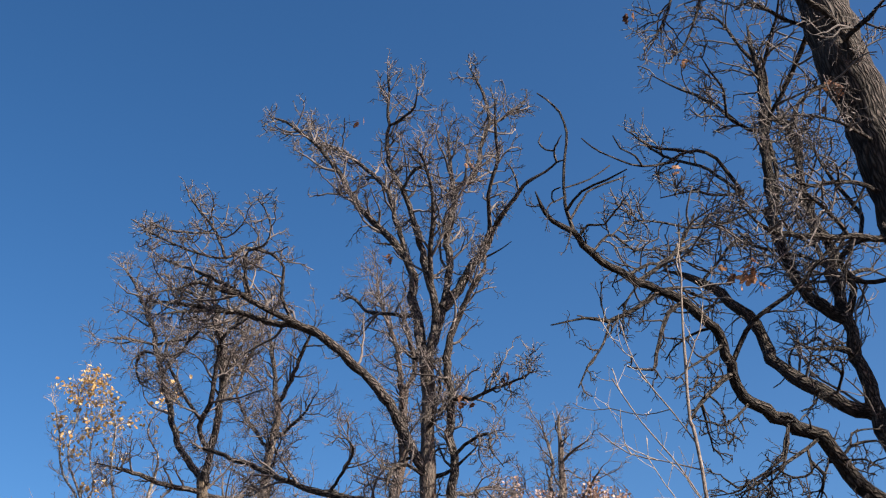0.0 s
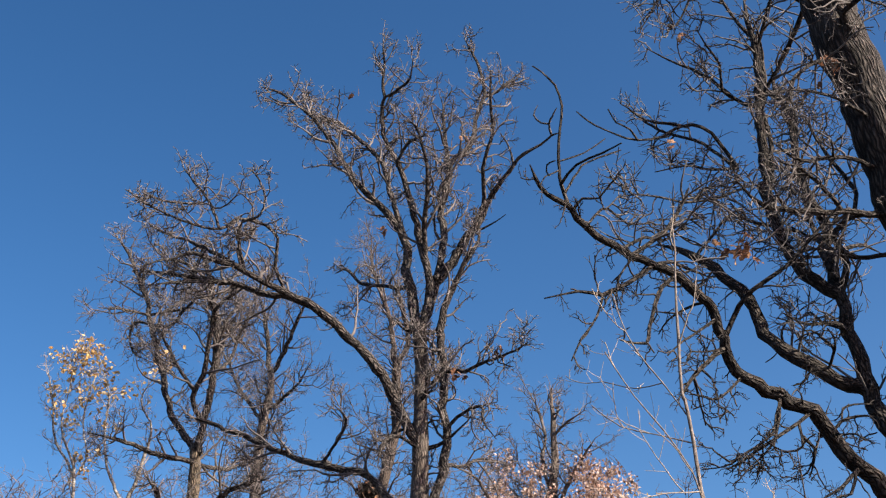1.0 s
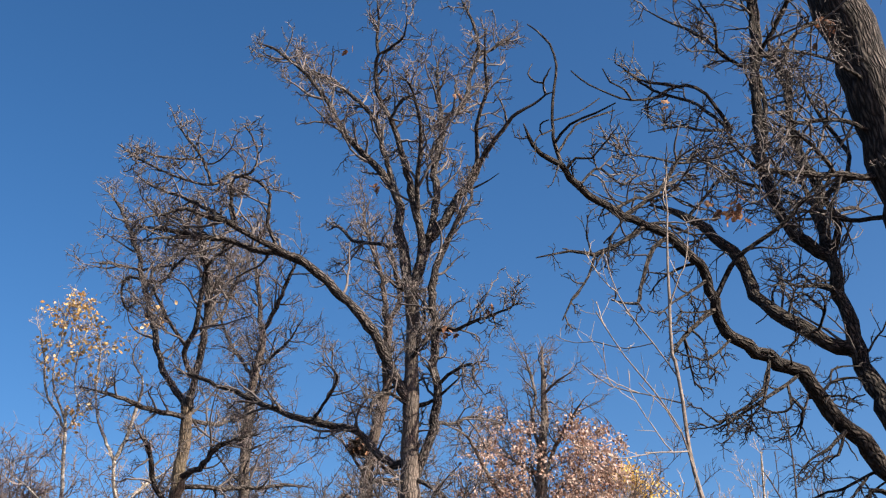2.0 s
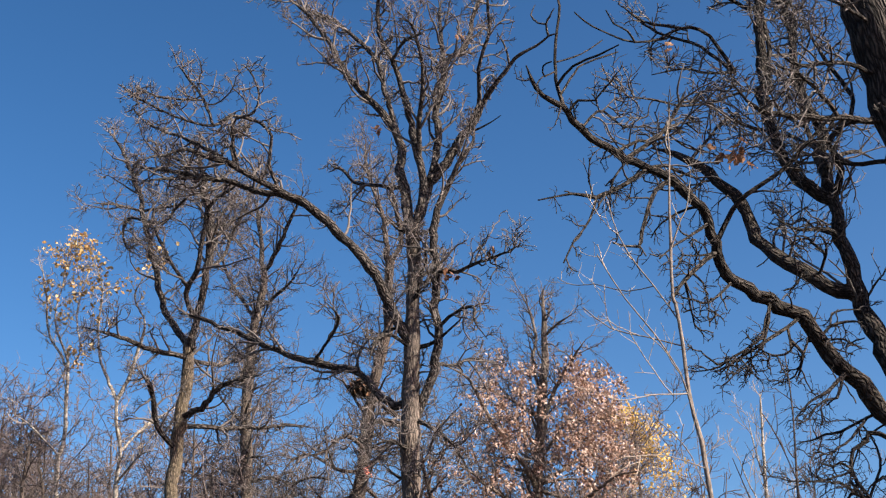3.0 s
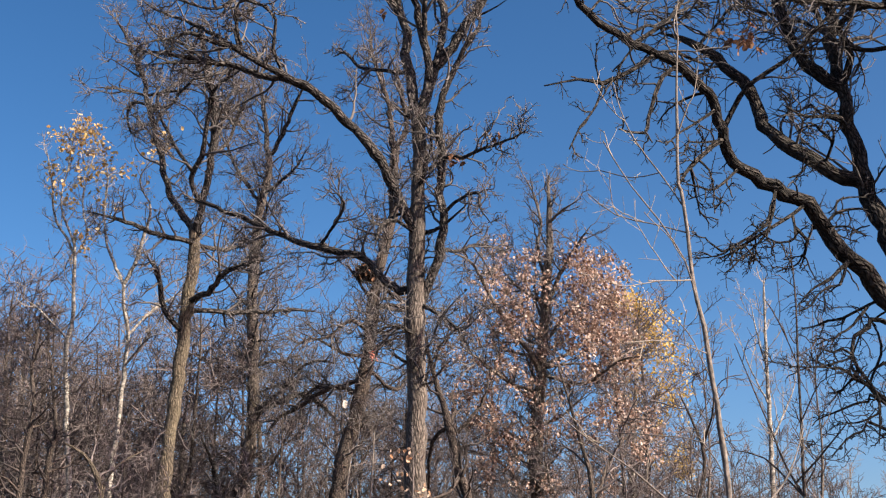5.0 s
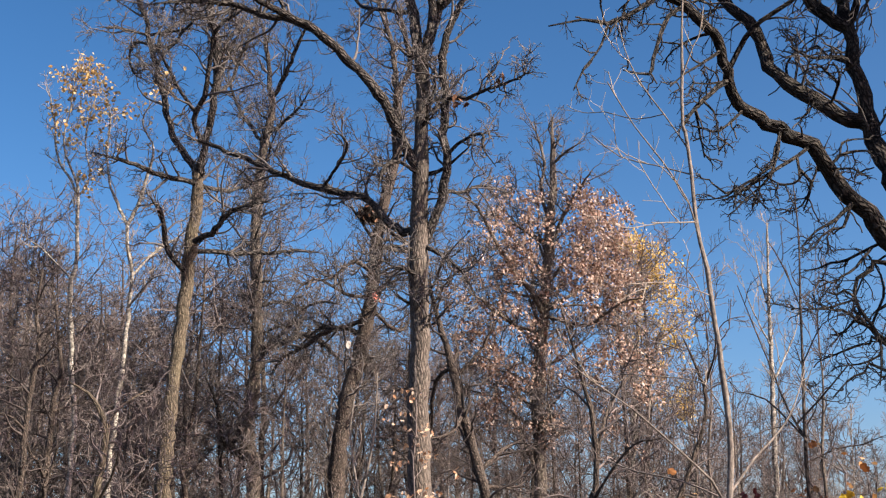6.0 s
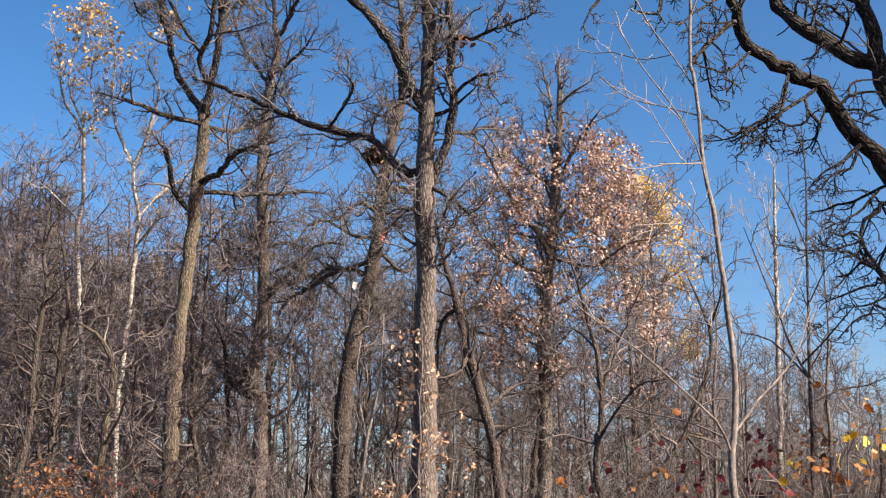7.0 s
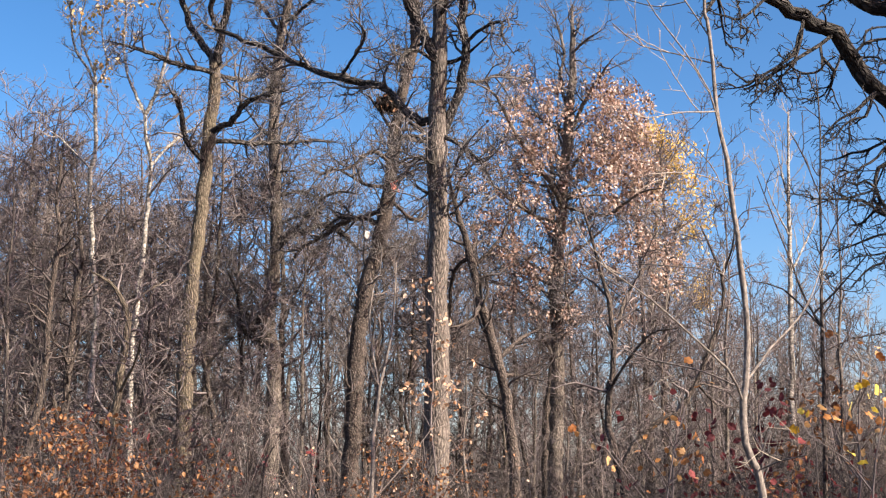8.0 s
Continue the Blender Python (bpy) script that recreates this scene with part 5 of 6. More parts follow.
aspen_forked_ends = crown(aspen_forked, PALE_TWIG, gap=0.14, length=0.5, k2=4, k3=3, len2=0.28, up=0.12, gnarl=0.18, rmax=0.010, bare=0.8)

ash_sapling = tree("ash_sapling", 1.46, 6.5, "tall thin sapling with smooth pale bark", "sapling")
trunk(ash_sapling, SMOOTH_BARK, (0.00, -0.15, 0.030), (0.00, 0.88, 0.022), (-0.01, 1.45, 0.019), (-0.04, 1.70, 0.018), (-0.09, 1.83, 0.018), (-0.10, 2.03, 0.017), (-0.07, 2.23, 0.016), (-0.07, 2.45, 0.015), (-0.09, 2.74, 0.014), (-0.11, 2.95, 0.013), (-0.14, 3.24, 0.012), (-0.18, 3.50, 0.010), (-0.19, 3.73, 0.010), (-0.21, 3.96, 0.009), (-0.22, 3.99, 0.009), (-0.21, 4.32, 0.008), (-0.20, 4.58, 0.006), (-0.18, 4.81, 0.005), (-0.18, 5.02, 0.003), sides=12, ridge=0.01)
limb(ash_sapling, 0.00, 0.30, (-0.20, 3.87, 0.004), (-0.31, 4.08, 0.004), (-0.43, 4.30, 0.004), (-0.48, 4.52, 0.003), (-0.49, 4.69, 0.002))
limb(ash_sapling, 0.00, -0.30, (-0.16, 3.37, 0.005), (-0.23, 3.56, 0.004), (-0.36, 3.74, 0.004), (-0.50, 3.90, 0.003), (-0.63, 4.10, 0.002))
limb(ash_sapling, 0.00, 0.20, (-0.20, 3.79, 0.004), (-0.36, 3.80, 0.003), (-0.53, 3.87, 0.003), (-0.66, 4.01, 0.001))
limb(ash_sapling, 0.08, 0.58, (-0.31, 4.08, 0.003), (-0.41, 4.15, 0.003), (-0.55, 4.30, 0.002))
limb(ash_sapling, -0.03, -0.43, (-0.19, 3.44, 0.004), (-0.35, 3.40, 0.003), (-0.47, 3.36, 0.001))
limb(ash_sapling, 0.00, 0.50, (-0.12, 3.02, 0.003), (-0.18, 3.27, 0.003), (-0.27, 3.49, 0.002))
limb(ash_sapling, 0.00, -0.50, (-0.13, 3.13, 0.003), (-0.37, 3.10, 0.003), (-0.60, 3.04, 0.001))
limb(ash_sapling, 0.00, 0.50, (-0.08, 2.15, 0.006), (0.08, 2.31, 0.006), (0.25, 2.46, 0.005), (0.36, 2.61, 0.004), (0.46, 2.81, 0.002))
limb(ash_sapling, 0.00, -0.50, (-0.10, 2.06, 0.006), (-0.19, 2.18, 0.006), (-0.39, 2.34, 0.005), (-0.58, 2.48, 0.004), (-0.78, 2.60, 0.003), (-0.91, 2.69, 0.002))
limb(ash_sapling, -0.03, 0.57, (-0.12, 2.09, 0.004), (-0.30, 2.20, 0.004), (-0.47, 2.26, 0.004), (-0.60, 2.34, 0.002))
limb(ash_sapling, 0.00, 0.30, (-0.08, 2.52, 0.003), (-0.16, 2.68, 0.003), (-0.37, 2.73, 0.003), (-0.55, 2.75, 0.001))
limb(ash_sapling, 0.00, -0.30, (-0.05, 1.72, 0.004), (0.02, 1.74, 0.004), (0.12, 1.77, 0.002))
crown(ash_sapling, PALE_TWIG, gap=0.4, length=0.45, k2=3, k3=1, len2=0.2, gnarl=0.12, rmax=0.006, rtip=0.0012, up=0.1, bare=0.7)

dark_sapling = tree("cherry_sapling", 2.36, 9, "thin dark sapling with wide thin forks", "sapling")
trunk(dark_sapling, BROWN_BARK, (0.00, -0.15, 0.022), (0.04, 1.50, 0.017), (0.06, 2.17, 0.015), (0.07, 2.69, 0.013), (0.09, 3.20, 0.009), (0.10, 3.59, 0.008), (0.12, 4.03, 0.006), (0.11, 4.47, 0.004), sides=12, ridge=0.01)
limb(dark_sapling, 0.00, 0.40, (0.07, 2.69, 0.009), (0.00, 2.90, 0.008), (-0.06, 3.15, 0.006), (-0.17, 3.55, 0.005), (-0.24, 3.84, 0.003))
limb(dark_sapling, 0.00, -0.40, (0.07, 2.76, 0.007), (0.20, 3.00, 0.006), (0.28, 3.14, 0.004))
limb(dark_sapling, 0.01, 0.31, (0.06, 2.72, 0.007), (-0.15, 2.98, 0.006), (-0.32, 3.06, 0.003))
limb(dark_sapling, 0.00, -0.30, (0.09, 3.29, 0.005), (0.20, 3.44, 0.004), (0.31, 3.48, 0.002))
limb(dark_sapling, 0.00, -0.30, (0.11, 3.64, 0.004), (-0.03, 3.83, 0.004), (-0.16, 3.98, 0.002))
limb(dark_sapling, 0.00, 0.40, (0.07, 2.56, 0.007), (0.33, 2.64, 0.006), (0.59, 2.70, 0.004))
crown(dark_sapling, DARK_TWIG, gap=0.4, length=0.4, k2=3, k3=1, len2=0.2, gnarl=0.15, rmax=0.007, rtip=0.0015, up=0.08, bare=0.45)

ash_shoot = tree("ash_sapling", -0.71, 11, "thin pale forked sapling standing in the brush", "sapling")
trunk(ash_shoot, SMOOTH_BARK, (0.01, -0.15, 0.018), (0.00, 1.77, 0.017), (0.02, 2.13, 0.015), (0.05, 2.44, 0.014), (0.10, 2.64, 0.011), (0.15, 2.92, 0.010), (0.17, 3.20, 0.007), (0.18, 3.48, 0.005), sides=10, ridge=0.01)
limb(ash_shoot, 0.00, 0.20, (0.05, 2.44, 0.012), (0.00, 2.64, 0.010), (-0.04, 2.81, 0.008), (-0.06, 3.06, 0.007), (-0.03, 3.29, 0.005))
crown(ash_shoot, SHOOT_TWIG, gap=0.3, length=0.4, k2=3, k3=1, len2=0.18, gnarl=0.14, rmax=0.006, rtip=0.0015, up=0.1, bare=0.5)

maple_grey = tree("maple_tree", -5.44, 17, "bare maple with a grey-brown trunk in the thicket", "tree")
trunk(maple_grey, BROWN_BARK, (-0.05, -0.15, 0.055), (0.00, 1.92, 0.048), (0.08, 2.49, 0.046), (0.15, 2.92, 0.044), (0.18, 3.44, 0.041), (0.20, 4.14, 0.035), (0.27, 4.80, 0.029), (0.20, 5.33, 0.022), (0.24, 5.86, 0.015), sides=12, ridge=0.02)
wild_limbs(maple_grey, 7, 3.0, 6.6, 0.7)
crown(maple_grey, DARK_TWIG, gap=0.16, length=0.7, k2=5, k3=3, gnarl=0.22, up=0.09, bare=0.35)

maple_brown = tree("maple_tree", -5.29, 18, "bare maple with a brown trunk in the thicket", "tree")
trunk(maple_brown, BROWN_BARK, (0.02, -0.15, 0.058), (0.01, 1.94, 0.051), (0.00, 2.63, 0.051), (0.03, 3.23, 0.047), (0.06, 3.74, 0.043), (0.07, 4.19, 0.039), (0.13, 4.76, 0.031), (0.05, 5.31, 0.023), (-0.04, 5.79, 0.016), sides=12, ridge=0.02)
wild_limbs(maple_brown, 7, 3.0, 6.8, 0.7)
crown(maple_brown, DARK_TWIG, gap=0.16, length=0.7, k2=5, k3=3, gnarl=0.22, up=0.09, bare=0.35)

birch_far = tree("birch_tree", 6.71, 28, "far slim white birch, bare", "tree")
trunk(birch_far, ASPEN_BARK, (0.00, -0.15, 0.073), (0.16, 3.59, 0.061), (0.24, 6.20, 0.048), (0.28, 8.03, 0.034), (0.35, 9.65, 0.015), sides=12, ridge=0.01)
limb(birch_far, 0.00, 0.40, (0.24, 6.20, 0.024), (0.82, 7.21, 0.014), (1.03, 7.87, 0.010))
limb(birch_far, 0.00, -0.40, (0.26, 6.89, 0.019), (-0.15, 7.74, 0.014), (-0.40, 8.43, 0.010))
limb(birch_far, 0.00, 0.40, (0.28, 7.80, 0.019), (0.16, 8.57, 0.015), (0.12, 9.38, 0.010))
crown(birch_far, PALE_TWIG, gap=0.25, length=1.1, k2=5, k3=2, up=0.2, gnarl=0.14, rmax=0.012, bare=0.4)

birch_yellow = tree("birch_tree", 4.12, 30, "birch with thin yellow foliage behind the oaks", "tree")
trunk(birch_yellow, ASPEN_BARK, (0.00, -0.15, 0.088), (0.07, 3.73, 0.070), (0.22, 6.27, 0.056), (0.40, 8.22, 0.041), (0.50, 9.69, 0.016), sides=12, ridge=0.01)
limb(birch_yellow, 0.00, 0.80, (0.18, 5.63, 0.030), (0.75, 6.99, 0.026), (1.18, 8.40, 0.016))
limb(birch_yellow, 0.00, -0.80, (0.24, 6.51, 0.031), (-0.18, 7.49, 0.025), (-0.27, 8.56, 0.015))
limb(birch_yellow, 0.00, 0.60, (0.11, 4.36, 0.030), (0.82, 5.54, 0.026), (1.35, 6.36, 0.016))
wild_limbs(birch_yellow, 24, 3.0, 8.8, 1.6)
birch_yellow_ends = crown(birch_yellow, PALE_TWIG, gap=0.18, length=1.3, k2=6, k3=3, up=0.15, gnarl=0.16, rmax=0.012, bare=0.3)

# ---- leaves that still hang in the laid-out trees ----
reseed(11)


def near_point(ends, tr, x, y, z, r):
    """Twig ends of a tree within r metres of a place."""
    o = np.array(tr["root"].location)
    d = np.linalg.norm(ends + o - [x, y, z], axis=1)
    return ends[d < r]


def clump(tr, ends, x, y, z, n, me, size, spread=0.12):
    """A tuft of dead leaves that hangs on the twig end nearest to a place."""
    o = np.array([x, y, z]) - np.array(tr["root"].location)
    twig = ends[np.argmin(np.linalg.norm(ends - o, axis=1))]
    leaf_parts(tr["root"], rng.normal(0, spread, (n, 3)) + twig, me, size, 1.0)


for x, y, z, n in ((-1.09, 16, 9.63, 7), (0.71, 15.2, 7.75, 7), (0.36, 15.5, 7.59, 5), (-1.17, 16.2, 12.10, 2), (0.3, 16, 11.3, 2)):
    clump(oak_centre, oak_centre_ends, x, y, z, n, BROWN_OAK, 0.105, 0.045)
for x, y, z, n in ((2.49, 10, 6.24, 16), (2.11, 10, 6.67, 3), (1.95, 10, 7.78, 2), (2.29, 11, 9.25, 4), (3.17, 11, 7.93, 7), (3.24, 10, 8.3, 4), (3.39, 10, 8.15, 4), (1.9, 10.5, 9.61, 2)):
    clump(oak_right, oak_right_ends, x, y, z, n, BROWN_OAK, 0.10, 0.06)
clump(oak_nest, oak_nest_ends, -1.61, 21.5, 5.85, 1, BLEACHED_OVAL, 0.21, 0.01)



def leafy_sprigs(tr, ends, blobs, leaves, spread, mat, deep=0.5, reach=1.6):
    """Sprigs that carry tufts of leaves: blobs are (x, y, z, radius, sprigs) round which the tufts gather. Returns the leaves' places."""
    o = np.array(tr["root"].location)
    limbs = [s[len(s) // 4:, :3] for s in tr["spines"]]
    hold = np.concatenate(limbs + [ends])
    paths, spots = [], []
    for x, y, z, r, k in blobs:
        for _ in range(k):
            e = np.array([x, y, z]) - o + np.clip(rng.normal(0, 0.55, 3), -1.2, 1.2) * [r, max(r, deep), r]
            d = np.linalg.norm((hold - e) * [1, 1, 1.3], axis=1)
            j = np.argmin(d)
            if d[j] > reach:
                continue
            b = hold[j]
            mid = b + (e - b) * 0.5 + rng.normal(0, 0.05, 3) - [0, 0, 0.05]
            paths.append([b, b * 0.3 + mid * 0.7, mid * 0.45 + e * 0.55, e])
            u = rng.uniform(0.55, 1.05, (leaves, 1))
            spots.append(mid + (e - mid) * u + rng.normal(0, spread, (leaves, 3)))
    v, q = tubes(np.array(paths), np.tile([[0.006, 0.005, 0.004, 0.002]], (len(paths), 1)), 3)
    part("sprig", mesh_of("sprig", v, q), mat, tr["root"], "thin leaf-bearing twigs", kind="stuff")
    return np.concatenate(spots)


TAN_BLOBS = [(0.56, 23.3, 6.23, 0.4, 16), (0.85, 23.3, 5.73, 0.4, 16), (1.45, 23.3, 5.43, 0.4, 14), (2.24, 23.3, 5.53, 0.45, 18), (2.84, 23.3, 5.83, 0.45, 18), (3.34, 23.3, 6.03, 0.4, 16), (3.73, 23.3, 5.53, 0.4, 12), (1.83, 23.3, 4.78, 0.45, 10), (3.01, 23.3, 4.68, 0.45, 10), (0.90, 23.3, 4.92, 0.4, 9), 
             (1.33, 23.4, 8.71, 0.42, 32), (1.16, 23.2, 8.04, 0.50, 34), (2.62, 23.6, 8.79, 0.34, 34), (3.00, 23.6, 8.50, 0.38, 39), (2.68, 23.2, 7.95, 0.60, 69), (3.12, 23.6, 7.89, 0.34, 32),
             (2.02, 24.4, 7.58, 0.42, 20), (0.65, 23.4, 7.29, 0.60, 25), (1.24, 23.0, 7.48, 0.50, 36), (2.65, 23.0, 7.33, 0.70, 64), (3.27, 23.6, 7.19, 0.46, 27), (2.26, 23.0, 6.75, 0.75, 36),
             (1.00, 23.2, 6.50, 0.75, 32), (3.05, 23.2, 6.45, 0.62, 29), (0.30, 23.4, 6.70, 0.40, 13), (2.1, 23.2, 5.70, 0.9, 20), (0.95, 23.4, 5.4, 0.8, 16), (3.4, 23.4, 5.5, 0.5, 13)]
spots = leafy_sprigs(oak_tan, oak_tan_ends, TAN_BLOBS, 20, 0.06, OAK_TWIG, 0.7)
rng.shuffle(spots)
leaf_parts(oak_tan["root"], spots[:290], OAK_LEAF, 0.085, 0.8)
leaf_mass("foliage", spots[290:], 0.064, TAN_MASS, oak_tan["root"], "dry tan oak leaves")
GOLD_BLOBS = [(-6.09, 21, 10.42, 0.20, 6), (-5.89, 21, 10.36, 0.24, 9), (-6.11, 21, 10.09, 0.24, 9), (-5.76, 21, 9.93, 0.24, 9), (-5.55, 21, 10.0, 0.17, 5), (-5.45, 21, 9.63, 0.14, 4), (-6.35, 21, 10.14, 0.14, 3), (-6.52, 21, 9.73, 0.15, 4),
              (-6.36, 21, 9.23, 0.13, 4), (-6.16, 21, 9.13, 0.17, 4), (-5.86, 21, 9.48, 0.24, 7), (-5.22, 21.2, 9.68, 0.12, 3), (-5.90, 21, 8.36, 0.2, 5), (-5.73, 21, 8.44, 0.14, 3), (-5.5, 21, 9.08, 0.14, 3)]
spots = leafy_sprigs(aspen_left, aspen_left_ends, GOLD_BLOBS, 9, 0.06, PALE_TWIG, 0.3, 1.8)
rng.shuffle(spots)
leaf_parts(aspen_left["root"], spots[:290], GOLD_OVAL, 0.07, 0.6)
leaf_mass("foliage", spots[290:], 0.07, GOLD_MASS, aspen_left["root"], "golden aspen leaves")
gold_top = near_point(aspen_forked_ends, aspen_forked, -5.15, 21.5, 9.5, 0.8)
leaf_parts(aspen_forked["root"], pick(gold_top, 40), GOLD_OVAL, 0.07, 0.6)
clump(aspen_forked, aspen_forked_ends, -4.58, 21.6, 10.45, 26, GOLD_OVAL, 0.10, 0.13)
clump(aspen_forked, aspen_forked_ends, -4.62, 21.6, 10.15, 16, GOLD_OVAL, 0.10, 0.10)
STRAW_BLOBS = [(4.54, 30, 9.45, 0.45, 57), (4.31, 30, 9.70, 0.30, 23), (4.92, 30, 9.04, 0.50, 41), (4.62, 30, 8.34, 0.65, 36), (5.27, 30, 8.47, 0.40, 18), (4.82, 30, 7.57, 0.60, 23), (5.5, 30, 7.7, 0.4, 13), (5.47, 30, 6.02, 0.36, 31), (4.4, 30, 6.6, 0.6, 20)]
spots = leafy_sprigs(birch_yellow, birch_yellow_ends, STRAW_BLOBS, 14, 0.11, PALE_TWIG, 0.5)
leaf_mass("foliage", spots, 0.072, STRAW_MASS, birch_yellow["root"], "thin yellow leaves")


# ---- squirrel's nest: a ball of sticks and leaves in a fork ----
NEST_TWIG = twig_bark("nest_twig", (0.010, 0.008, 0.007), (0.050, 0.040, 0.033))


def build_nest(x, y, z):
    root = new("squirrel_nest")
    root.location = (x, y, z)
    tagged(root, label="dark ragged squirrel's nest of sticks and leaves in an oak fork", category="nest")
    m = 900
    c = unit(rng.normal(0, 1, (m, 3))) * rng.uniform(0.04, 0.16, (m, 1)) * [1.25, 1, 0.75]
    d = unit(np.cross(c, rng.normal(0, 1, (m, 3))) + rng.normal(0, 0.05, (m, 3)))
    ln = rng.uniform(0.06, 0.17, (m, 1))
    p = np.stack([c - d * ln, c + rng.normal(0, 0.02, (m, 3)), c + d * ln], 1)
    v, q = tubes(p, np.full((m, 3), 0.006), 3)
    part("stick_ball", mesh_of("stick_ball", v, q), NEST_TWIG, root, kind="stuff")
    leaf_parts(root, rng.normal(0, 0.11, (40, 3)) * [1.2, 1, 0.8], BROWN_OAK, 0.10)


build_nest(-1.2, 21.8, 8.03)


# ---- the wood behind: bare trees of a few habits, each set at its own place ----
def wild_tree(name, label, seed_h, r, limbs, bark_mat, twig_mat, slim=False, clear=0.28, spread=(35, 72), lean=0.05, **how):
    """A bare forest tree grown by rule: a leaning trunk, limbs up it, twigs on the limbs."""
    reseed(int(seed_h * 100 + limbs + 1000 * r))
    root = new(name)
    tagged(root, label=label, category="tree", group="bare trees of the wood")
    h = seed_h
    k = 9
    axis = np.cumsum(rng.normal(0, lean * h / k, (k, 2)), axis=0)
    z = np.linspace(-0.15, h * 0.92, k)
    s = spine([(axis[i, 0], axis[i, 1], z[i], r * (1 - 0.86 * (i / (k - 1)) ** 0.9)) for i in range(k)], 0.3)
    part("trunk", stem_mesh("trunk", s, 9, 0.03), bark_mat, root)
    b, t, rr, f = along([s], h * (1 - clear) / limbs, clear)
    p1, r1 = shoots(b, t, rr, f, h * (0.22 if slim else 0.34), 9, spread=(22, 50) if slim else spread, gnarl=0.12 if slim else 0.22, up=0.10, ratio=0.6, rmax=r * 0.36, rtip=0.006)
    sp = [np.concatenate([p1[i], r1[i][:, None]], 1) for i in range(len(p1))]
    pieces, ends = twig_crown(sp + [s[len(s) // 2:]], **how)
    v, q = joined([tubes(p1, r1, 5)] + pieces)
    part("crown", mesh_of("crown", v, q), twig_mat, root, "bare grey-brown branches and twigs", kind="stuff")
    return root, ends


THIN = dict(gap=0.34, length=1.0, k2=6, k3=3, len2=0.5, len3=0.3, rtip=0.0046, rmax=0.014, lo=0.08, gnarl=0.27, up=0.05, n=(6, 3, 2), sides=(3, 3))
MODELS = [
    wild_tree("bare_tree", "bare grey-brown forest tree with an upright trunk", 9.5, 0.11, 15, BROWN_BARK, BRUSH_TWIG, clear=0.45, **THIN)[0],
    wild_tree("bare_tree", "bare crooked forest tree with a grey trunk", 8.0, 0.09, 14, OAK_BARK, BRUSH_TWIG, clear=0.42, **THIN)[0],
    wild_tree("bare_tree", "tall bare forest tree with a brown trunk", 10.5, 0.12, 16, BROWN_BARK, BRUSH_TWIG, clear=0.5, **THIN)[0],
    wild_tree("bare_tree", "bare young forest tree with a dense crown", 6.5, 0.06, 18, DARK_BARK, BRUSH_TWIG, **THIN)[0],
]
SLIM = dict(gap=0.34, length=0.8, k2=5, k3=3, len2=0.4, len3=0.2, rtip=0.0035, lo=0.15, up=0.14, gnarl=0.18, n=(5, 3, 2), sides=(3, 3))
SLIMS = [
    wild_tree("slim_tree", "slim bare grey-barked tree", 8.0, 0.06, 16, OAK_BARK, BRUSH_TWIG, True, **SLIM)[0],
    wild_tree("slim_tree", "slim bare young tree with thin upright twigs", 6.5, 0.05, 14, SMOOTH_BARK, SHOOT_TWIG, True, **SLIM)[0],
]


def stand(models, spots):
    """Set trees at spots (x, y, turn, size); the first ones are the models themselves."""
    used = set()
    for k, (x, y, turn, size) in enumerate(spots):
        ob = models[k % len(models)]
        m = pose(x, y, 0, 0, 0, turn)
        if ob not in used:
            used.add(ob)
            ob.scale = (size,) * 3
            ob.location, ob.rotation_euler = (x, y, 0), (0, 0, radians(turn))
        else:
            keep = ob.scale[:]
            ob.scale = (size,) * 3
            copy_thing(ob, m)
            ob.scale = keep


def scatter(n, az, dist, size):
    """Random spots in a sector of the wood: bearings in degrees, distances and sizes in metres; the foot of the tall oak stays open."""
    reseed(int(n * 131 + 17 * az[0] + 29 * az[1] + 7 * dist[1] + 900))
    out = []
    for k in range(n):
        a = radians(az[0] + (az[1] - az[0]) * (k + rng.uniform(0, 1)) / n)
        d = math.sqrt(rng.uniform(dist[0] ** 2, dist[1] ** 2))
        x, y = d * math.sin(a), d * math.cos(a)
        if not (y < 16 and abs(x + 0.02 * y) < 0.75):
            out.append((x, y, rng.uniform(0, 360), rng.uniform(*size)))
    rng.shuffle(out)
    return [tuple(float(c) for c in q) for q in out]


# unseen trees added beside and behind the onlooker, towards the sun, to shade brush
UNSEEN_TREES = [(6.6, 7.6, 20, 0.8), (6.4, 4.6, 130, 0.9), (7.6, 6.9, 250, 0.85), (8.4, 4.0, 75, 0.95), (9.6, 8.0, 310, 0.9), (6.9, 2.2, 190, 0.9), (10.8, 5.6, 15, 1.0), (3.6, -6.0, 95, 1.0), (-2.4, -8.0, 160, 1.0), (-8.0, -3.5, 280, 1.0), (-9.5, 4.0, 45, 1.0), (12.5, -2.0, 220, 1.05)]
stand(MODELS, scatter(28, (-22, -10), (25, 38), (0.84, 1.07)) + scatter(7, (-11, -1), (28, 40), (0.8, 1.05)) + scatter(2, (-15, -8), (27, 34), (0.85, 1.05)) + scatter(6, (-21, -12), (30, 36), (1.0, 1.15)) + scatter(3, (-9, -2), (27, 30), (1.0, 1.15)) + scatter(22, (-2, 10), (25, 44), (0.7, 1.0)) + scatter(14, (10, 22), (28, 46), (0.5, 0.8)) + UNSEEN_TREES)
WHITES = [wild_tree("slim_tree", "slim bare pale-barked tree", 8.0, 0.055, 16, ASPEN_BARK, PALE_TWIG, True, **SLIM)[0]]
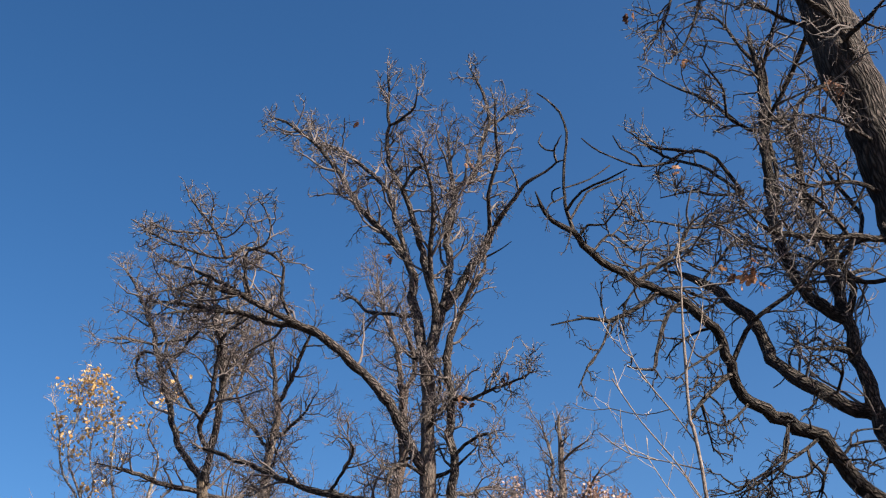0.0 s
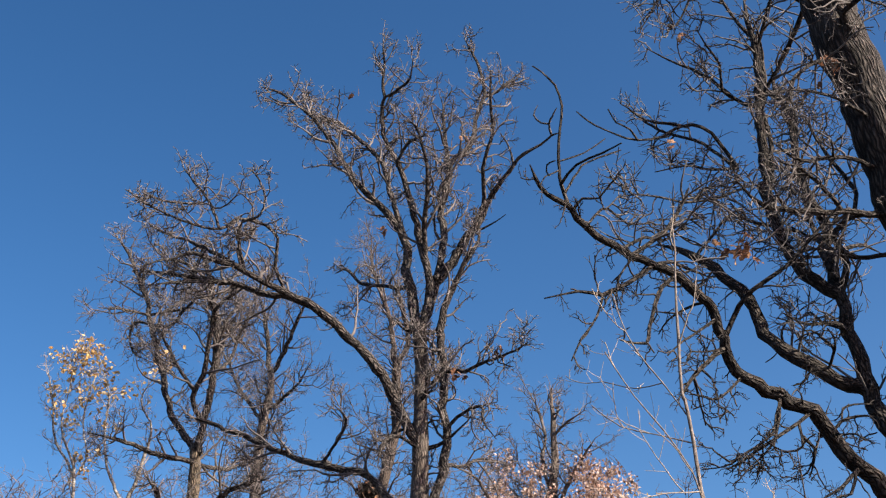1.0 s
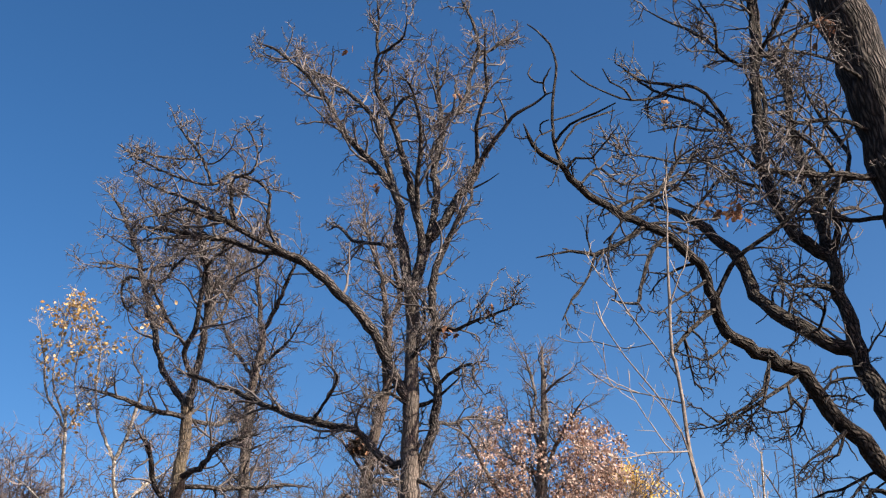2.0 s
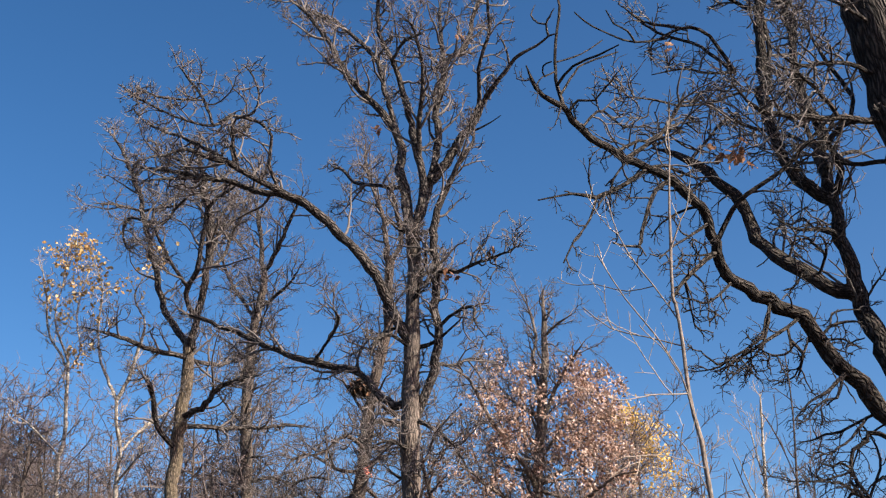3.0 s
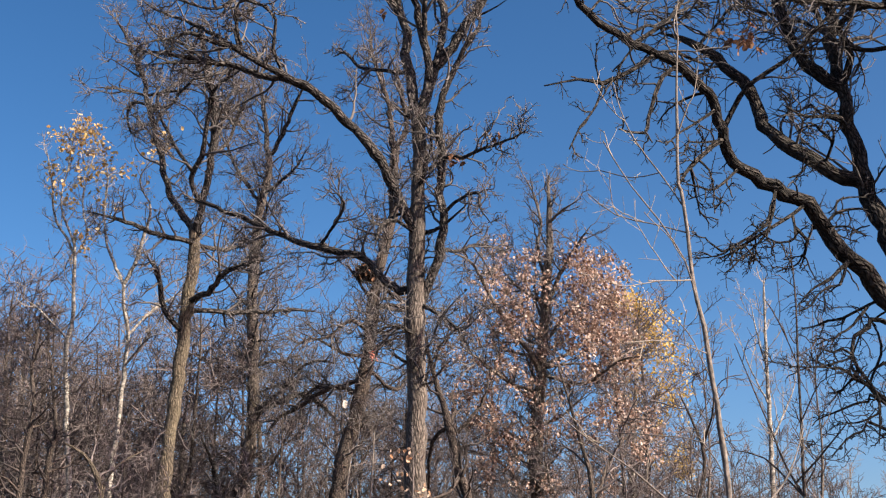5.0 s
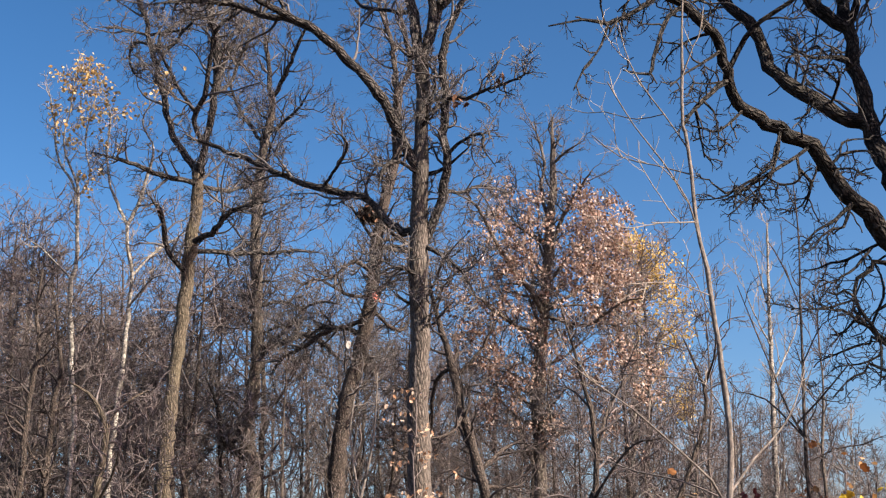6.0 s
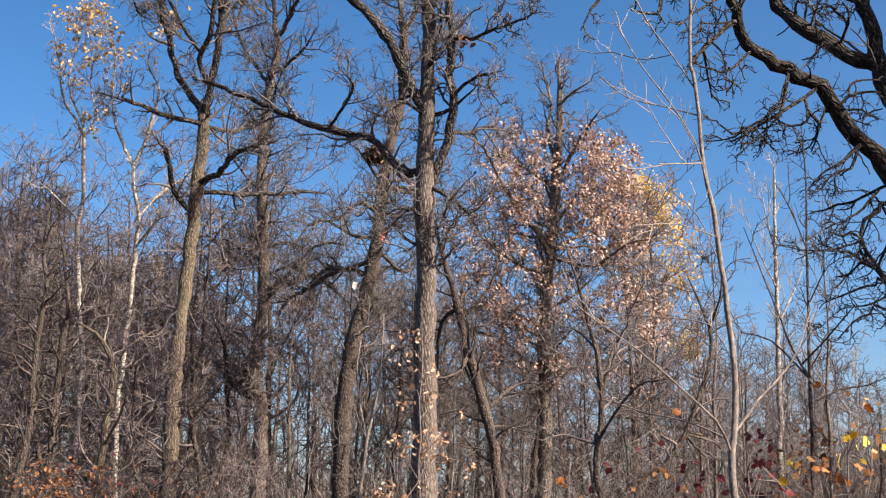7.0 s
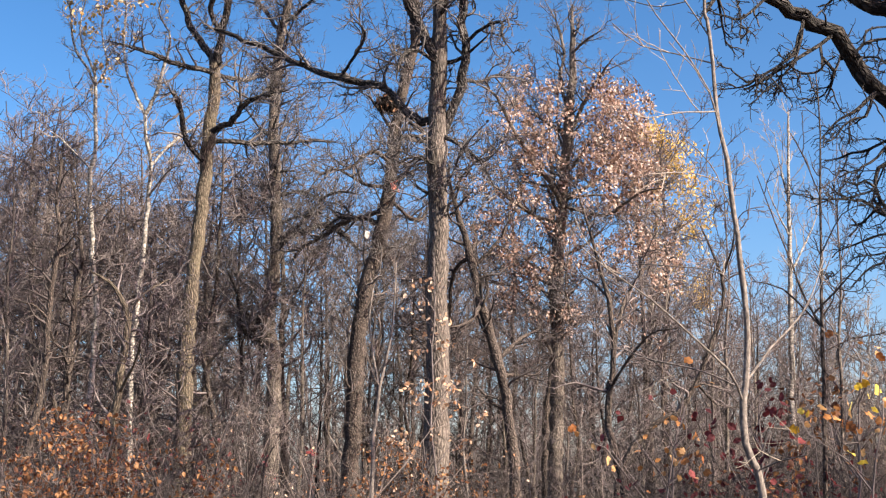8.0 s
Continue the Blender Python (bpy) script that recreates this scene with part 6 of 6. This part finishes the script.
stand(SLIMS, scatter(7, (-21, -2), (20, 34), (0.7, 1.05)) + scatter(8, (-20, 0), (26, 38), (0.9, 1.15)) + scatter(8, (-1, 9), (20, 34), (0.6, 0.9)) + scatter(22, (8, 21), (20, 38), (0.6, 0.95)) + scatter(12, (9, 21), (18, 30), (0.4, 0.55)))
stand(WHITES, scatter(9, (8, 20), (24, 38), (0.65, 0.95)) + scatter(3, (-20, -14), (24, 34), (0.7, 1.0)))


THICK = dict(gap=0.3, length=0.85, k2=6, k3=3, len2=0.42, len3=0.22, rtip=0.0042, rmax=0.012, lo=0.08, gnarl=0.27, up=0.04, n=(6, 3, 2), sides=(3, 3))
THICKET = [
    wild_tree("understory_tree", "bare crooked understory tree thick with fine twigs", 6.4, 0.055, 19, BROWN_BARK, BRUSH_TWIG, clear=0.12, spread=(50, 95), lean=0.10, **THICK)[0],
    wild_tree("understory_tree", "low bare understory tree with tangled level limbs", 5.2, 0.05, 17, BROWN_BARK, BRUSH_TWIG, clear=0.10, spread=(55, 100), lean=0.13, **THICK)[0],
]
# the seven listed spots lie out of view, added to darken the lowest brush
stand(THICKET, scatter(17, (-21, -9), (22, 31), (1.1, 1.4)) + scatter(3, (-14, -8.5), (16.5, 19), (0.7, 0.9)) + scatter(9, (-4, 4), (24, 32), (0.9, 1.15)) + scatter(20, (4, 20), (21, 31), (0.65, 0.95)) + [(5.3, 8.2, 30, 0.85), (6.1, 6.7, 140, 0.95), (6.9, 9.4, 250, 1.0), (4.7, 5.7, 320, 0.8), (5.2, 3.6, 75, 0.95), (7.6, 8.0, 200, 1.05), (6.6, 11.2, 10, 1.0)])


# ---- shrubs: many thin stems from one foot, some with autumn leaves ----
def shrub(name, label, stems, h, r, mat, leaf=None, n_leaf=0, size=0.08, k2=4, k3=2, lean=0.28, reach=0.27, low=0.52, mass=None, n_mass=0):
    reseed(int(h * 100 + stems * 7 + n_leaf))
    root = new(name)
    tagged(root, label=label, category="shrub", group="shrubs of the undergrowth")
    ends = []
    for k in range(stems):
        a = rng.uniform(0, 6.28)
        foot = np.array([[math.cos(a) * 0.15, math.sin(a) * 0.15, -0.05]])
        p, rr = shoots(foot, unit(np.array([[math.cos(a) * lean, math.sin(a) * lean, 1.0]])), np.array([r]), np.array([0.0]), h, 9, vary=(0.72, 1.05), spread=(0, 22), gnarl=0.19, up=0.10, ratio=1.0, rmax=r, rtip=0.003)
        p[:, :, 2] *= h * rng.uniform(0.62, 0.94) / p[0, -1, 2]
        p2, r2 = shoots(*on_shoots(p, rr, 9, 0.15), h * reach, 4, spread=(30, 75), gnarl=0.2, up=0.08, rmax=r * 0.5, rtip=0.002)
        p3, r3 = shoots(*on_shoots(p2, r2, k2), h * 0.11, 2, spread=(30, 75), gnarl=0.18, up=0.05, rmax=r * 0.3, rtip=0.0016)
        p4, r4 = shoots(*on_shoots(p3, r3, k3), h * 0.055, 2, spread=(30, 75), gnarl=0.18, up=0.05, rmax=r * 0.25, rtip=0.0014)
        v, q = joined([tubes(p, rr, 5), tubes(p2, r2, 3), tubes(p3, r3, 3), tubes(p4, r4, 3)])
        part("stem", mesh_of("stem", v, q), mat, root)
        ends.append(np.concatenate([p3[:, -1], p4[:, -1]]))
    if leaf:
        ends = np.concatenate(ends)
        ends = ends[ends[:, 2] > low * h]
        leaf_parts(root, pick(ends, n_leaf), leaf, size, 0.8)
        if mass:
            more = ends[rng.choice(len(ends), n_mass)]
            leaf_mass("foliage", more + rng.normal(0, 0.045, more.shape), size * 0.95, mass, root)
    return root


BARE = [shrub("bare_shrub", "leafless shrub of thin grey-brown stems", 5, 2.5, 0.011, DARK_TWIG, k2=6, k3=1), shrub("bare_shrub", "leafless tangled brown shrub", 6, 2.1, 0.010, DARK_TWIG, k2=6, k3=1)]
stand(BARE, scatter(34, (-21, 0), (11, 21), (0.75, 1.15)) + scatter(30, (0, 21), (10.5, 21), (0.7, 1.0)) + scatter(20, (9.5, 21), (9.5, 14), (0.62, 0.85)) + scatter(6, (-17, -8), (13.5, 18), (1.2, 1.6)) + scatter(9, (-22, 8), (20, 34), (0.9, 1.3)) + scatter(34, (9, 21), (12, 20), (0.8, 1.1)) + scatter(26, (1, 21), (9.5, 12.5), (0.6, 0.85)) + scatter(26, (8, 22), (20, 34), (0.95, 1.5)))
PALE_SHOOTS = [shrub("bare_shrub", "leafless shrub of thin pale stems", 4, 3.1, 0.010, SHOOT_TWIG, k2=3)]
stand(PALE_SHOOTS, scatter(8, (-9, 1), (9.5, 15), (0.7, 1.0)) + scatter(4, (1, 12), (10, 16), (0.7, 0.95)) + scatter(4, (-20, -10), (11, 18), (0.8, 1.0)))
ORANGES = [shrub("orange_shrub", "shrub with rust-orange autumn leaves", 6, 2.5, 0.010, BRUSH_TWIG, ORANGE_LOBED, 110, 0.05, lean=0.10, reach=0.17, low=0.40, mass=ORANGE_MASS, n_mass=520)]
stand(ORANGES, [(-3.42, 12.4, 10, 0.97), (-3.6, 12.9, 80, 1.02), (-3.5, 12.5, 150, 0.92), (-3.62, 12.2, 200, 0.96), (-3.5, 12.7, 275, 1.0), (-2.8, 12.0, 300, 0.6), (-4.1, 12.5, 40, 0.64), (-0.52, 13.4, 15, 0.92), (-0.80, 14, 200, 0.88), (-0.09, 14.8, 120, 0.8), (2.75, 9.2, 60, 1.02), (-2.35, 13, 70, 0.66)])
REDS = [shrub("red_shrub", "shrub with dark crimson autumn leaves", 6, 2.6, 0.009, DARK_TWIG, RED_OVAL, 58, 0.064, lean=0.14)]
stand(REDS, [(-4.99, 18, 10, 1.25), (-4.77, 18.6, 100, 1.2), (-3.56, 18, 200, 1.2), (-3.17, 18.8, 60, 1.1), (-4.46, 20, 300, 1.3), (1.85, 9.3, 20, 0.84), (2.03, 9.0, 140, 0.9), (2.3, 9.4, 240, 0.84), (2.6, 9.5, 300, 0.84), (1.75, 9.9, 60, 0.8), (2.85, 10.2, 110, 0.86), (2.2, 10.4, 330, 0.84), (2.5, 10.8, 180, 0.88), (1.5, 10.6, 250, 0.76), (1.18, 12, 10, 0.7), (0.9, 13, 160, 0.7)])
GOLDS = [shrub("golden_shrub", "young maple shoots with golden leaves", 5, 1.85, 0.007, DARK_TWIG, GOLD_LOBED, 46, 0.046, lean=0.12)]
stand(GOLDS, [(1.3, 9.6, 0, 0.95), (1.5, 10.2, 200, 0.9), (2.9, 9.6, 70, 1.0)])
YELLOWS = [shrub("yellow_shrub", "young maple shoots with a few yellow leaves", 3, 2.3, 0.008, BRUSH_TWIG, YELLOW_LOBED, 7, 0.062, lean=0.1)]
stand(YELLOWS, [(-1.69, 11.5, 20, 0.9), (-4.45, 13.5, 200, 0.85)])
PALES = [shrub("leafy_sapling", "thin young oak with pale orange dry leaves", 3, 3.9, 0.012, BRUSH_TWIG, PEACH_OAK, 95, 0.065, k2=4, lean=0.07, low=0.36)]
stand(PALES, [(-0.75, 15.1, 0, 0.6), (-2.5, 16.5, 50, 0.7), (0.4, 14.6, 220, 0.55)])


def leafy_sapling(label, x, y, h, tufts, leaf, size, seed):
    """A thin sapling: a crooked stem, and a sprig with dry leaves for every tuft (across, height, leaves)."""
    reseed(seed)
    root = new("leafy_sapling")
    root.location = (x, y, 0)
    tagged(root, label=label, category="sapling")
    s = spine([(0, 0, -0.1, 0.016), (0.04, 0, 0.28 * h, 0.014), (-0.05, 0.03, 0.6 * h, 0.010), (0.02, 0, h, 0.004)], 0.2, 1.0)
    part("stem", stem_mesh("stem", s, 7), BRUSH_TWIG, root)
    for tx, tz, n in tufts:
        k = np.argmin(np.abs(s[:, 2] - (tz - 0.9 * abs(tx - x) - 0.1)))
        e = np.array([tx - x, rng.normal(0, 0.12), tz])
        c = s[k, :3]
        path = np.stack([c, c * 0.6 + e * 0.4 + rng.normal(0, 0.03, 3), c * 0.2 + e * 0.8 + rng.normal(0, 0.03, 3), e])[None]
        v, q = tubes(path, np.array([[0.005, 0.004, 0.003, 0.0015]]), 4)
        part("sprig", mesh_of("sprig", v, q), BRUSH_TWIG, root)
        leaf_parts(root, e + rng.normal(0, 1, (n, 3)) * [1.2 * size, 1.2 * size, 0.9 * size], leaf, size, 0.8)


TUFTS = [(-0.45, 3.95, 10), (-0.33, 4.0, 6), (-0.37, 3.58, 4), (-0.17, 3.58, 8), (-0.38, 3.4, 8), (-0.17, 3.29, 14), (-0.56, 3.21, 10), (-0.52, 2.79, 18), (-0.34, 2.81, 10), (-0.14, 2.83, 20), (-0.47, 2.64, 12), (-0.25, 2.64, 12), (-0.08, 2.59, 10), (-0.33, 2.24, 6), (-0.66, 2.2, 18), (-0.57, 2.05, 18), (0.02, 2.15, 16), (0.24, 2.43, 10), (-0.51, 3.68, 6), (0.17, 3.07, 6)]
leafy_sapling("thin sapling with pale orange leaves before the tall oak", -0.27, 15.3, 4.3, TUFTS, PEACH_OAK, 0.060, 77)
leafy_sapling("young maple with orange and gold leaves in the brush", 2.48, 8.4, 2.4, [(2.42, 2.63, 2), (2.28, 2.58, 1), (2.55, 2.42, 4), (2.57, 2.17, 5), (2.4, 2.16, 3), (2.23, 2.14, 3), (2.29, 2.12, 3), (2.64, 2.1, 5), (2.53, 2.05, 4), (2.5, 1.94, 3), (2.45, 2.08, 3), (2.62, 2.36, 2), (2.16, 2.03, 2)], GOLD_LOBED, 0.060, 78)
leafy_sapling("young maple with bright yellow leaves in the brush", 2.47, 8.1, 2.0, [(2.51, 2.24, 4), (2.05, 2.07, 3), (2.53, 2.18, 3), (2.56, 2.26, 3), (2.33, 1.88, 2)], YELLOW_LOBED, 0.058, 79)
leafy_sapling("low maple sapling with scattered pale gold leaves", 1.4, 9.0, 1.9, [(1.37, 2.08, 5), (1.33, 2.06, 3), (1.56, 2.42, 2), (1.51, 2.49, 2), (1.2, 1.88, 3), (1.53, 1.83, 4), (1.5, 1.85, 3), (0.81, 1.95, 3), (1.39, 1.77, 4), (1.0, 1.77, 3), (1.44, 1.91, 3), (1.58, 1.78, 3)], GOLD_LOBED, 0.056, 80)
leafy_sapling("thin dogwood stem with dark crimson leaves", 1.97, 8.8, 2.1, [(1.99, 2.27, 6), (2.0, 2.17, 4), (2.02, 2.11, 4), (2.07, 1.96, 4), (2.11, 2.16, 3), (1.8, 1.84, 4), (1.76, 1.94, 3), (1.67, 1.88, 4), (1.85, 2.07, 3), (1.92, 1.92, 4), (2.16, 2.03, 3)], RED_OVAL, 0.062, 81)
leafy_sapling("thin dogwood stem with sparse crimson leaves", 1.54, 9.4, 2.2, [(1.7, 2.06, 4), (1.69, 1.98, 4), (1.42, 2.28, 3), (0.97, 1.98, 4), (1.74, 2.16, 3), (1.64, 2.1, 2), (1.49, 2.0, 3), (1.16, 2.06, 2)], RED_OVAL, 0.060, 82)


# ---- far woods to the horizon ----
def build_far_woods():
    m = 350
    a, d = np.radians(rng.uniform(-27, 27, m)), np.sqrt(rng.uniform(46 ** 2, 130 ** 2, m))
    foot = np.stack([d * np.sin(a), d * np.cos(a), np.full(m, -0.2)], 1)
    tall = np.where(a < radians(8), 9.5, 8.0)
    p, r = shoots(foot, np.tile([[0, 0, 1.0]], (m, 1)), np.full(m, 0.10), np.zeros(m), 1.0, 4, spread=(0, 6), gnarl=0.05, up=0.1, ratio=1, rmax=0.1, rtip=0.02)
    p = foot[:, None] + (p - foot[:, None]) * tall[:, None, None]
    p1, r1 = shoots(*on_shoots(p, r, 9, 0.1), 2.4, 4, spread=(25, 65), gnarl=0.2, up=0.08, rmax=0.04, rtip=0.015)
    p2, r2 = shoots(*on_shoots(p1, r1, 6), 1.0, 2, spread=(25, 65), gnarl=0.25, up=0.05, rmax=0.024, rtip=0.016)
    v, q = joined([tubes(p, r, 4), tubes(p1, r1, 3), tubes(p2, r2, 3)])
    me = mesh_of("far_woods", v, q)
    me.materials.append(DARK_TWIG)
    tagged(new("far_woods", me), label="grey-brown haze of bare far woods", category="woods", kind="stuff")


build_far_woods()


# ---- marking ribbon tied to the oak that holds the nest ----
def build_ribbon(x, y, z):
    m, n, l, out = material("ribbon_plastic", 0.5)
    co = n.new("ShaderNodeTexCoord")
    a = n.new("ShaderNodeTexNoise")
    a.inputs["Scale"].default_value = 25.0
    l.new(co.outputs["Object"], a.inputs["Vector"])
    cr = ramp(n, [(0.3, (0.80, 0.20, 0.14)), (0.7, (0.92, 0.36, 0.27))])
    l.new(a.outputs[0], cr.inputs[0])
    l.new(cr.outputs[0], out.inputs["Base Color"])
    root = new("marking_ribbon")
    root.location = (x, y, z)
    tagged(root, label="salmon-red plastic ribbon tied round an oak stem", category="ribbon")
    for name, drop, side in (("tail", -0.20, 0.06), ("tail", -0.15, 0.13), ("bow", 0.05, 0.12)):
        k = 9
        u = np.linspace(0, 1, k)
        mid = np.stack([side * u, 0.03 * np.sin(6 * u), drop * u ** 1.3], 1)
        wide = np.stack([0.02 + 0.012 * np.sin(5 * u), 0.010 * np.cos(4 * u), 0.016 * u], 1)
        v = np.concatenate([mid - wide, mid + wide, mid - wide + [0, 0.003, 0], mid + wide + [0, 0.003, 0]])
        i = np.arange(k - 1)
        q = np.concatenate([np.stack([i, i + 1, i + k + 1, i + k], 1), np.stack([i + 2 * k, i + 3 * k, i + 3 * k + 1, i + 2 * k + 1], 1), np.stack([i, i + 2 * k, i + 2 * k + 1, i + 1], 1), np.stack([i + k, i + k + 1, i + 3 * k + 1, i + 3 * k], 1)])
        part(name, mesh_of(name, v, q), m, root)


build_ribbon(-1.14, 21.75, 6.65)
